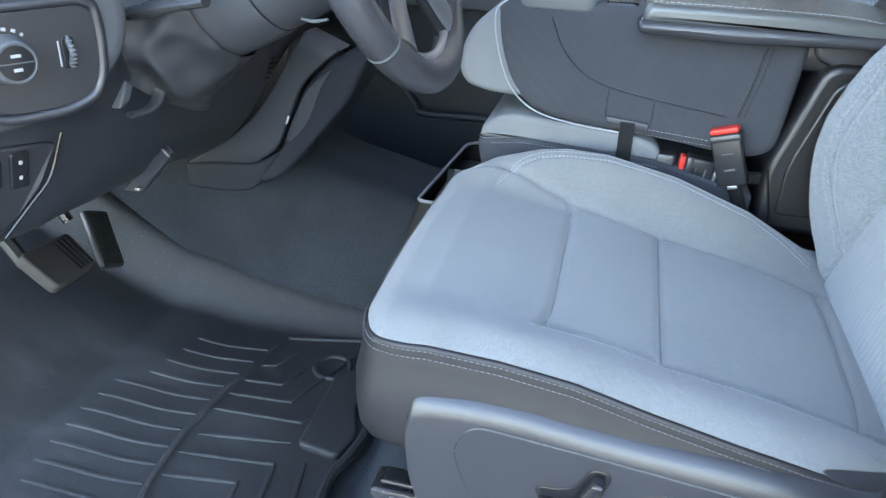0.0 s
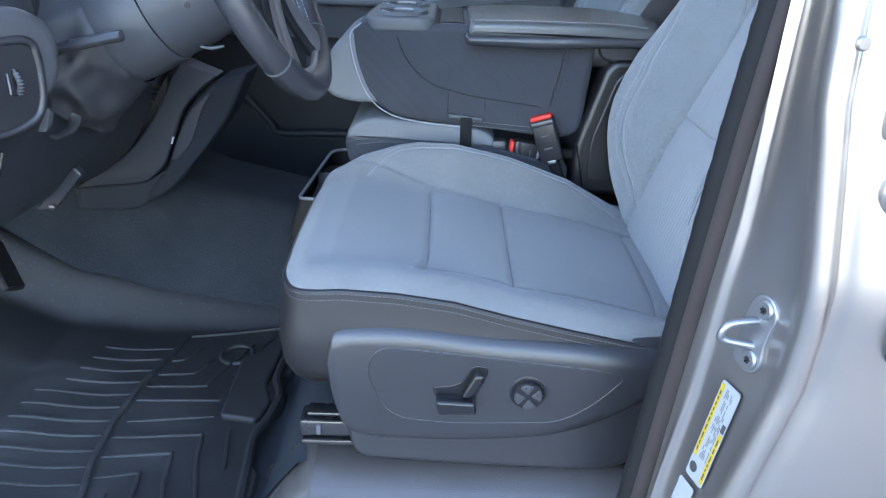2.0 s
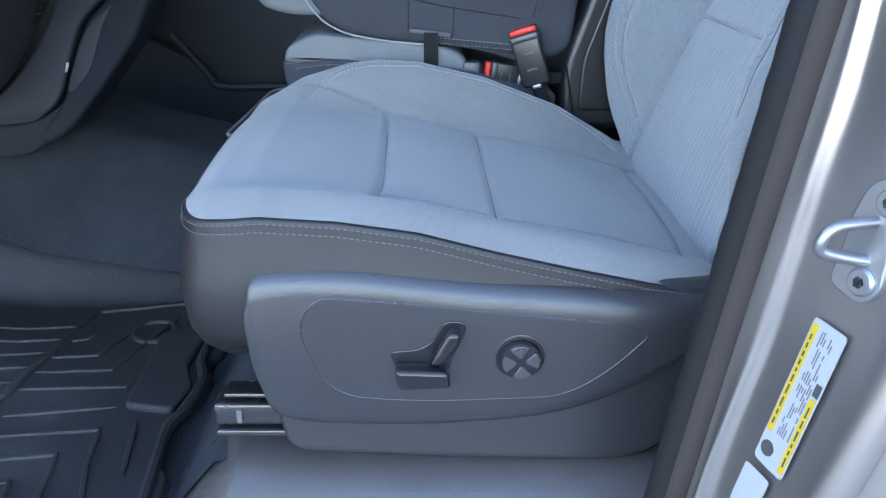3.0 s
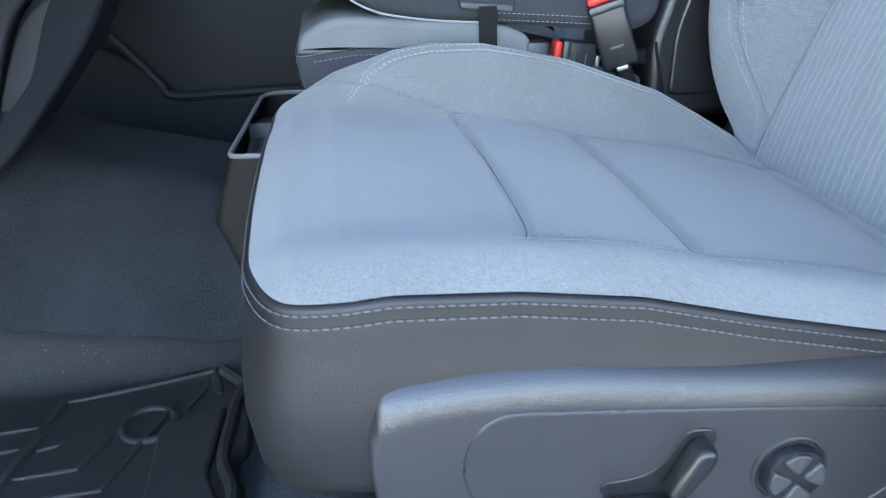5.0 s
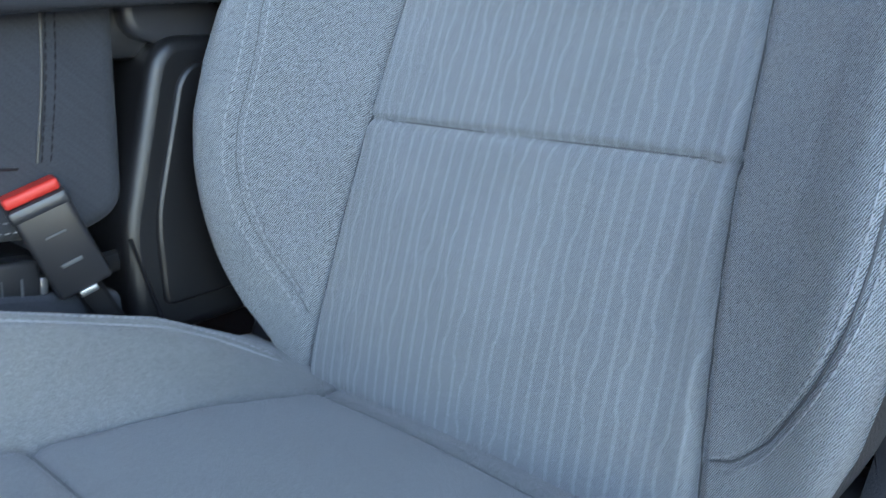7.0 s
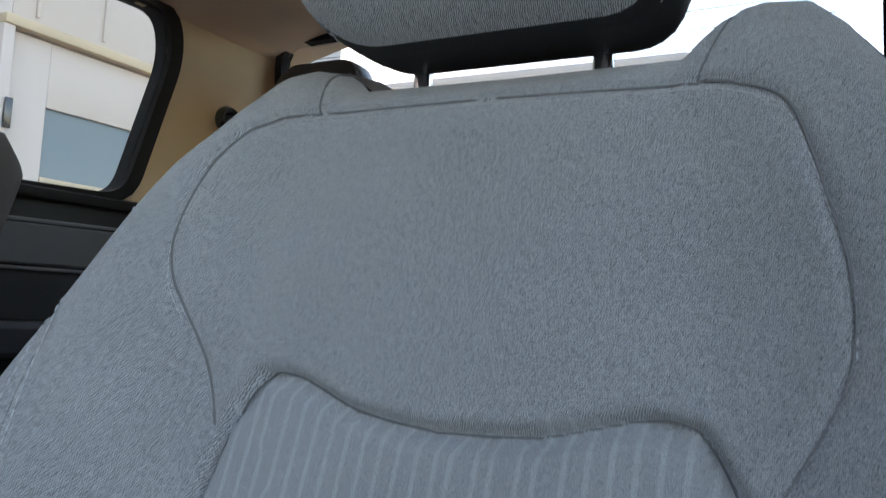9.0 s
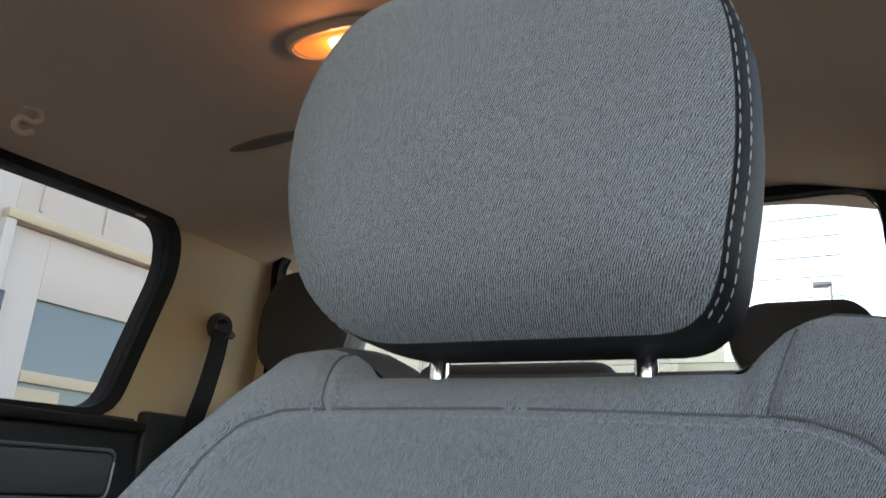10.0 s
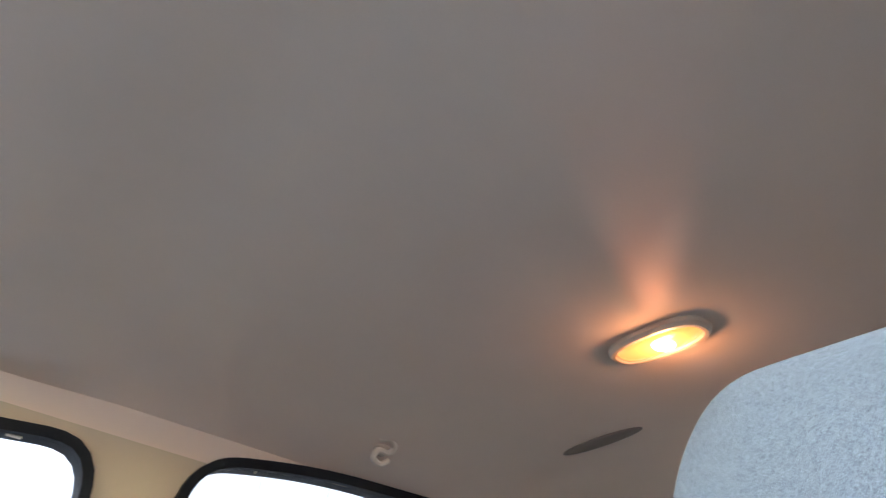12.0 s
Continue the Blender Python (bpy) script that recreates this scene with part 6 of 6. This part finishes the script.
def build_pillar():
    rows = [[(x, y, z) for x, y in jamb(z)] for z in np.linspace(-.10, 1.30, 71)]
    bm, _ = grid(rows)
    back = [[(p[0] + .05, min(p[1] + .06, -.33), p[2]) for p in r] for r in rows]
    grid(back, bm=bm)
    p = part("door_pillar", bm, SILVER, None, "silver-painted door pillar beside the driver's seat", "door pillar", kind="structure", sharp=60)
    seal = thing("door_seal", (.64, -.35, .1), "black rubber door seal with worn inner lip", "door seal", kind="structure")
    path = [(.6565 + jamb_shift(z), -.387 + .09 * max(0, z - .92), z) for z in np.linspace(-.02, 1.28, 50)]
    part("seal_tube", tube(path, .0125, 12, up=(0, 1, 0)), grainy("worn_seal", (.040, .031, .029), .7, 900, 20, .3, .3, spec=.25), seal, "grey-brown rounded seal")
    lip = [(.6470 + jamb_shift(z) + .0012 * noise.noise((z * 60, 0, 0)), -.380 + .09 * max(0, z - .92), z) for z in np.linspace(-.02, 1.28, 160)]
    part("seal_lip", tube(lip, .0130, 10, flat=1.05, up=(0, 1, 0)), SEAL, seal, "dark inner lip")
    part("seal_lip", tube([(.670 + jamb_shift(z), -.404 + .09 * max(0, z - .92), z) for z in np.linspace(-.02, 1.28, 50)], .0035, 6, up=(0, 1, 0)), SEAL, seal)
    # striker
    s = thing("door_striker", (.70, -.46, .42), "zinc-plated door striker loop screwed to the pillar", "door striker")
    n = Vector((-.94, -.34, 0)).normalized()
    m = Matrix.Translation((.693, -.470, .432)) @ Matrix((Vector((-n.y, n.x, 0)), Vector((.10, 0, .995)), n)).transposed().to_4x4() @ Matrix.Scale(.95, 4)
    out = rounded([(-.020, -.040), (.010, -.046), (.022, -.030), (.018, -.008), (.020, .012), (.024, .030), (.008, .046), (-.014, .040), (-.020, .012), (-.018, -.012)], .010, 5)
    part("striker_plate", turned(slab(out, -.012, .005, "z", .002, 2), m), STEEL, s, "zinc plate")
    for yy in (-.028, .030):
        part("screw", turned(lathe([(.0105, .004), (.0105, .0065), (.0085, .0085), (.0040, .0085), (.0038, .006)], Matrix.Translation((.006, yy, 0)), 20), m), STEEL, s, "round-headed screw")
        for k in range(3):
            part("screw_slot", turned(turned(box(-.0042, .0042, -.0011, .0011, .0080, .0090, .0002), Matrix.Translation((.006, yy, 0)) @ Matrix.Rotation(radians(60 * k), 4, "Z")), m), RAIL_METAL, s)
    loop = smooth_path([(.000, .014, .002), (-.004, .013, .018), (-.008, .010, .032), (-.010, .000, .037), (-.010, -.008, .033), (-.004, -.012, .018), (.004, -.014, .002)], 6)
    part("striker_loop", turned(tube(loop, .0042, 10), m), STEEL, s, "thick wire loop")
    # warning label
    lab = thing("label_sticker", (.69, -.44, .28), "white and yellow data label stuck on the pillar", "label")

    def put(outline, d0, d1):
        bm = slab(outline, d0, d1, "z", min(.0001, abs(d1 - d0) / 3), 1)
        a = Vector((.685, -.469, .366))
        b = Vector((.663, -.472, .250))
        upv = (a - b).normalized()
        nn = Vector((-.95, -.26, .10)).normalized()
        nn = (nn - upv * nn.dot(upv)).normalized()
        rt = upv.cross(nn)
        mm = Matrix((rt, upv, nn)).transposed().to_4x4()
        mm.translation = (a + b) / 2 + nn * .005
        return turned(bm, mm)

    def rect(x0, x1, y0, y1, r=.0015):
        return rounded([(x0, y0), (x1, y0), (x1, y1), (x0, y1)], r, 3)
    W, L = .0150, .060
    part("label_sheet", put(rect(-W, W, -L, L, .004), 0, .0006), PAPER, lab, "white printed sheet")
    part("yellow_band", put(rect(-W + .001, -W + .0065, -L + .026, L - .004), .0006, .0009), YELLOW, lab, "yellow stripe")
    part("yellow_band", put(rect(W - .0065, W - .001, -L + .004, L - .052), .0006, .0009), YELLOW, lab, "yellow stripe")
    part("round_mark", put([(-W + .0085 + .0062 * math.cos(a * math.pi / 10), -L + .013 + .0062 * math.sin(a * math.pi / 10)) for a in range(20)], .0006, .0009), INK, lab, "black round mark")
    part("dark_mark", put(rect(W - .0065, W - .001, L - .050, L - .040, .001), .0006, .0010), INK, lab)
    rnd = random.Random(4)
    for k in range(6):
        x = -W + .0105 + .0021 * k
        y = -L + .028
        while y < L - .012:
            ln = rnd.uniform(.004, .014)
            if rnd.random() < .8 and not (x > W - .008 and y < L - .040):
                part("print_bar", put(rect(x, x + .0012, y, min(y + ln, L - .006), .0002), .0006, .0008), INK_SOFT, lab)
            y += ln + rnd.uniform(.002, .006)
    for sgn, x in ((0, -W + .0037), (1, W - .0037)):
        y = -L + .032 if sgn == 0 else -L + .010
        while y < (L - .012 if sgn == 0 else L - .058):
            ln = rnd.uniform(.003, .009)
            part("print_bar", put(rect(x - .0008, x + .0008, y, y + ln, .0002), .0009, .0011), INK, lab)
            y += ln + .0025
    part("lower_label", put(rect(-W - .004, W - .008, -L - .045, -L - .008, .003), 0, .0006), PAPER, lab, "second pale label below")
    # rear door hinge and cable boot
    h = thing("body_hinge", (.86, -.52, .62), "silver rear door hinge bolted to the pillar", "hinge")
    for z in (.655, .712):
        x = .742 + jamb_shift(z) - .028
        part("hinge_leaf", slab(rounded([(x, z - .018), (x + .07, z - .022), (x + .07, z + .022), (x, z + .014)], .008, 4), -.488, -.516, "y", .005, 3), SILVER, h, "painted hinge leaf")
    part("hinge_bolt", lathe([(.006, 0), (.006, .004), (.0045, .0055)], Matrix.Translation((.712, -.4955, .713)) @ Matrix.Rotation(radians(90), 4, "X"), 12), SILVER, h, "painted bolt head")
    part("cushion_stop", lathe([(.022, -.01), (.022, .006), (.015, .013), (.004, .015)], Matrix.Translation((.768, -.515, .595)) @ Matrix.Rotation(radians(90), 4, "X"), 20), SILVER, h, "round painted boss")
    bt = thing("cable_boot", (.80, -.545, .47), "black ribbed rubber cable boot at the rear door", "cable boot")
    part("boot_tube", tube([(.788 + .06 * t, -.534 - .03 * t, .474 - .02 * t) for t in np.linspace(0, 1, 25)], [.027 + .004 * (k % 2) for k in range(25)], 16), RUBBER, bt)


def smooth_xy(points, per=4):
    return [(p.x, p.y) for p in smooth_path([(x, y, 0) for x, y in points], per)]


def build_driver_side():
    """Closed rear half of the driver's side, roof rail."""
    xs = [round(0.80 + 0.0125 * i, 4) for i in range(101)]
    zs = [round(0.89 + 0.01 * i, 4) for i in range(46)]
    wall_with_holes("wall_driver", -1, xs, zs, lambda x, z: not inside((x, z), grown(WIN_REAR)), [PILLAR_TRIM, LINER], "tan trim behind the driver's door", "pillar trim")
    window("window_4", WIN_REAR, -1, "rear side window with black surround, shut")
    y = side_plane(-1)((0, .5))
    part("rear_door_panel", box(.93, 2.06, y - .05, y + .01, -.05, .93, .012), TRIM_SMOOTH, None, "dark rear door panel", "door", kind="structure")
    part("roof_rail", tube(smooth_path([(.70, -.300, 1.305), (.30, -.300, 1.295), (-.10, -.30, 1.24), (-.50, -.30, 1.10)], 8), .022, 10), PILLAR_TRIM, None, "tan roof rail over the door opening", "trim", kind="structure")


# ---- overhead ----
def build_overhead():
    y0, x0 = MID + .008, 1.228
    z0 = float(roof_z(x0, y0))
    lamp = thing("dome_lamp", (x0, y0, z0), "oval dome lamp with warm lit lens in the headliner", "ceiling lamp")

    def oval(a, b, n=40):
        return [(x0 + b * math.copysign(abs(math.sin(t)) ** .75, math.sin(t)), y0 + a * math.copysign(abs(math.cos(t)) ** .75, math.cos(t))) for t in (2 * math.pi * k / n for k in range(n))]
    rows = [[(x, y, z0 + dz) for x, y in oval(a, b)] for a, b, dz in ((.075, .034, .004), (.075, .034, -.006), (.071, .030, -.011), (.066, .025, -.011), (.063, .022, -.006))]
    bm, rr = grid(rows, wrap_v=True)
    part("bezel", bm, BEIGE, lamp, "beige plastic bezel")
    rows = [[(x, y, z0 + dz) for x, y in oval(a, b)] for a, b, dz in ((.064, .023, -.007), (.060, .021, -.010), (.045, .016, -.012), (.01, .004, -.0125))]
    bm, rr = grid(rows, wrap_v=True)
    cap(bm, rr[-1])
    part("lens", bm, LENS, lamp, "glowing amber lens")
    part("hot_spot", lathe([(.016, 0), (.013, -.004), (.004, -.005)], Matrix.Translation((x0, y0 - .008, z0 - .0115)), 20), BULB, lamp, "bright bulb behind the lens")
    l = new("dome_light", bpy.data.lights.new("dome_light", "POINT"))
    l.data.energy, l.data.color, l.data.shadow_soft_size = DOME_POWER * .35, (1.0, .50, .24), .012
    l.location = (x0, y0 - .008, z0 - .03)
    # a spot added to the point lamp, aimed forwards so that it grazes the lining
    beam = new("dome_beam", bpy.data.lights.new("dome_beam", "SPOT"))
    beam.data.energy, beam.data.color, beam.data.shadow_soft_size = DOME_POWER * 1.8, (1.0, .46, .26), .016
    beam.data.spot_size, beam.data.spot_blend = radians(28), 1.0
    beam.matrix_world = look((x0 - .002, y0 - .006, z0 - .026), (x0 - .80, y0 - .58, z0 + .12))
    for x, y, spin in ((1.176, .988, 75), (1.169, -.077, 200)):
        z = float(roof_z(x, y))
        h = thing("coat_hook", (x, y, z), "beige plastic coat hook on the headliner", "coat hook", "coat hooks")
        tip = Matrix.Rotation(radians(-48), 4, "X") if y > .5 else Matrix.Identity(4)
        m = Matrix.Translation((x, y, z)) @ tip @ Matrix.Rotation(radians(spin), 4, "Z") @ Matrix.Scale(1.25 if y > .5 else 1.05, 4)
        part("hook_base", turned(lathe([(.012, .004), (.012, -.003), (.009, -.005)], Matrix.Identity(4), 16), m), BEIGE, h)
        if y > .5:
            loop = smooth_path([(.016, -.012, -.006), (.020, .002, -.009), (.010, .014, -.010), (-.002, .009, -.010), (.002, -.006, -.010), (-.006, -.014, -.010), (-.018, -.006, -.009), (-.016, .010, -.006)], 8)
            part("hook_loop", turned(tube(loop, .0042, 8), m), HOOK_BEIGE, h, "curved hook")
        else:
            loop = smooth_path([(.020, -.014, -.004), (.022, .010, -.012), (.012, .020, -.016), (-.012, .020, -.016), (-.022, .008, -.012), (-.020, -.014, -.004), (.0, -.018, -.006)], 8, True)
            part("hook_loop", turned(tube(loop, .0046, 8, True), m), BEIGE, h, "curved hook")
    # belt outlet in the lining: a thin patch, with the dent's shade as dark colour
    x, y = 1.436, .712
    slot = thing("belt_outlet", (x, y, float(roof_z(x, y))), "belt slot in the headliner, its shade coloured dark", "belt slot")
    rows = []
    for f, dz in ((1.0, .003), (1.0, -.0015), (.86, -.0030), (.70, -.0028), (.2, -.0026)):
        rows.append([(x + .016 * f * math.sin(t), y + .088 * f * math.cos(t), float(roof_z(x + .016 * f * math.sin(t), y + .088 * f * math.cos(t))) + dz) for t in (2 * math.pi * k / 36 for k in range(36))])
    bm, rr = grid(rows, wrap_v=True)
    cap(bm, rr[-1])
    part("slot_lip", bm, SLOT, slot, "patch coloured dark for the slot's shade")


# ---- outside ----
def build_outside():
    Y = 3.0
    b = thing("site_office", (3.0, Y, -.78), "white panelled site office with a glazed door", "building")
    # wall in panels, door opening left free
    x_l, x_r, zt = 2.34, 3.36, 1.80
    part("wall", box(-6.0, x_l, Y, Y + .12, -.78, 3.4, .004), WALL_WHITE, b)
    part("wall", box(x_r, 4.6, Y, Y + .12, -.78, 3.4, .004), WALL_WHITE, b)
    part("wall", box(x_l, x_r, Y, Y + .12, zt, 3.4, .004), WALL_WHITE, b)
    for k in range(31):
        x = -5.8 + .33 * k
        low = zt + .08 if x_l - .1 < x < x_r + .1 else -.7
        part("siding_joint", box(x - .008, x + .008, Y - .012, Y + .002, low, 3.38, .003), WALL_WHITE, b)
    part("header_trim", box(x_l - .05, 4.55, Y - .05, Y - .001, zt, zt + .045, .006), TAN_WOOD, b, "tan trim board over the door")
    part("door_jamb", box(x_l - .05, x_l, Y - .04, Y + .10, -.60, zt, .004), WALL_WHITE, b, "white door jamb")
    part("door_jamb", box(x_r, x_r + .05, Y - .04, Y + .10, -.60, zt, .004), WALL_WHITE, b, "white door jamb")
    d = part("door", box(x_l + .01, 2.53, Y, Y + .05, -.5, zt - .01, .004), WALL_WHITE, b, "white door leaf")
    part("door_rail", box(2.53, 3.09, Y, Y + .05, 1.50, zt - .01, .004), WALL_WHITE, d)
    part("door_rail", box(2.53, 3.09, Y, Y + .05, -.5, .55, .004), WALL_WHITE, d)
    part("door_stile", box(3.09, x_r - .01, Y, Y + .05, -.5, zt - .01, .004), WALL_WHITE, d)
    part("door_glass", box(2.53, 3.09, Y + .015, Y + .025, .55, 1.50, .002), plain("dull_glass", (.16, .19, .20), .08), d, "grey reflecting door pane")
    part("pane_ledge", box(2.53, 3.09, Y - .004, Y + .018, 1.14, 1.19, .003), TAN_WOOD, d, "tan ledge across the pane")
    part("pane_board", box(2.53, 2.74, Y + .005, Y + .014, .60, 1.12, .003), TAN_WOOD, d, "tan board behind the pane")
    for z in (1.36, .4):
        part("door_hinge", box(x_l - .02, x_l + .012, Y - .055, Y - .035, z, z + .13, .004), RAIL_METAL, d, "dark hinge")
    part("step", box(2.2, 3.4, Y - 1.0, Y - .05, -.78, -.55, .01), TAN_WOOD, b, "wooden step")
    far = thing("warehouse", (17, 8, -.78), "tall cream warehouse with a lower wing behind the truck", "building")
    part("wall", box(14, 20, 2.75, 14, -.78, 5.2, .02), CREAM, far, "cream wall")
    part("low_wall", box(14.6, 20, -9, 2.75, -.78, 3.3, .02), CREAM, far, "lower cream wing")
    part("roof", box(13.8, 20.2, 2.6, 14.2, 5.2, 5.4, .02), WALL_WHITE, far)
    for y in (4.4, 6.1, 7.8, 9.5):
        part("wall_joint", box(13.97, 14.01, y - .03, y + .03, -.7, 5.15, .005), WALL_WHITE, far)
    pole = thing("street_lamp", (26, .45, -.78), "tall yard lamp on a slim pole", "street lamp")
    part("pole", tube([(26, .45, -.78), (26, .45, 7.6)], .045, 8), STEEL, pole)
    part("lamp_head", box(25.8, 26.2, .40, .95, 7.6, 7.72, .04), STEEL, pole)



build_ground()
build_floor()
build_sill()
build_ceiling()
build_passenger_side()
build_rear_wall()
build_driver_side()
build_pillar()
build_dash()
build_wheel()
build_pedals()
build_mat()
driver_seat = build_seat()
other = copy_thing(driver_seat, pose(0.47, 0.85, 0.11))
for piece in other.children:
    if piece.name.split(".")[0] == "head_restraint":
        piece.location.z += 0.045
other.name = "passenger_seat"
tagged(other, "blue-grey cloth front passenger seat, empty")
build_middle_seat()
build_tray()
build_belts()
build_rear_seat()
build_overhead()
build_outside()
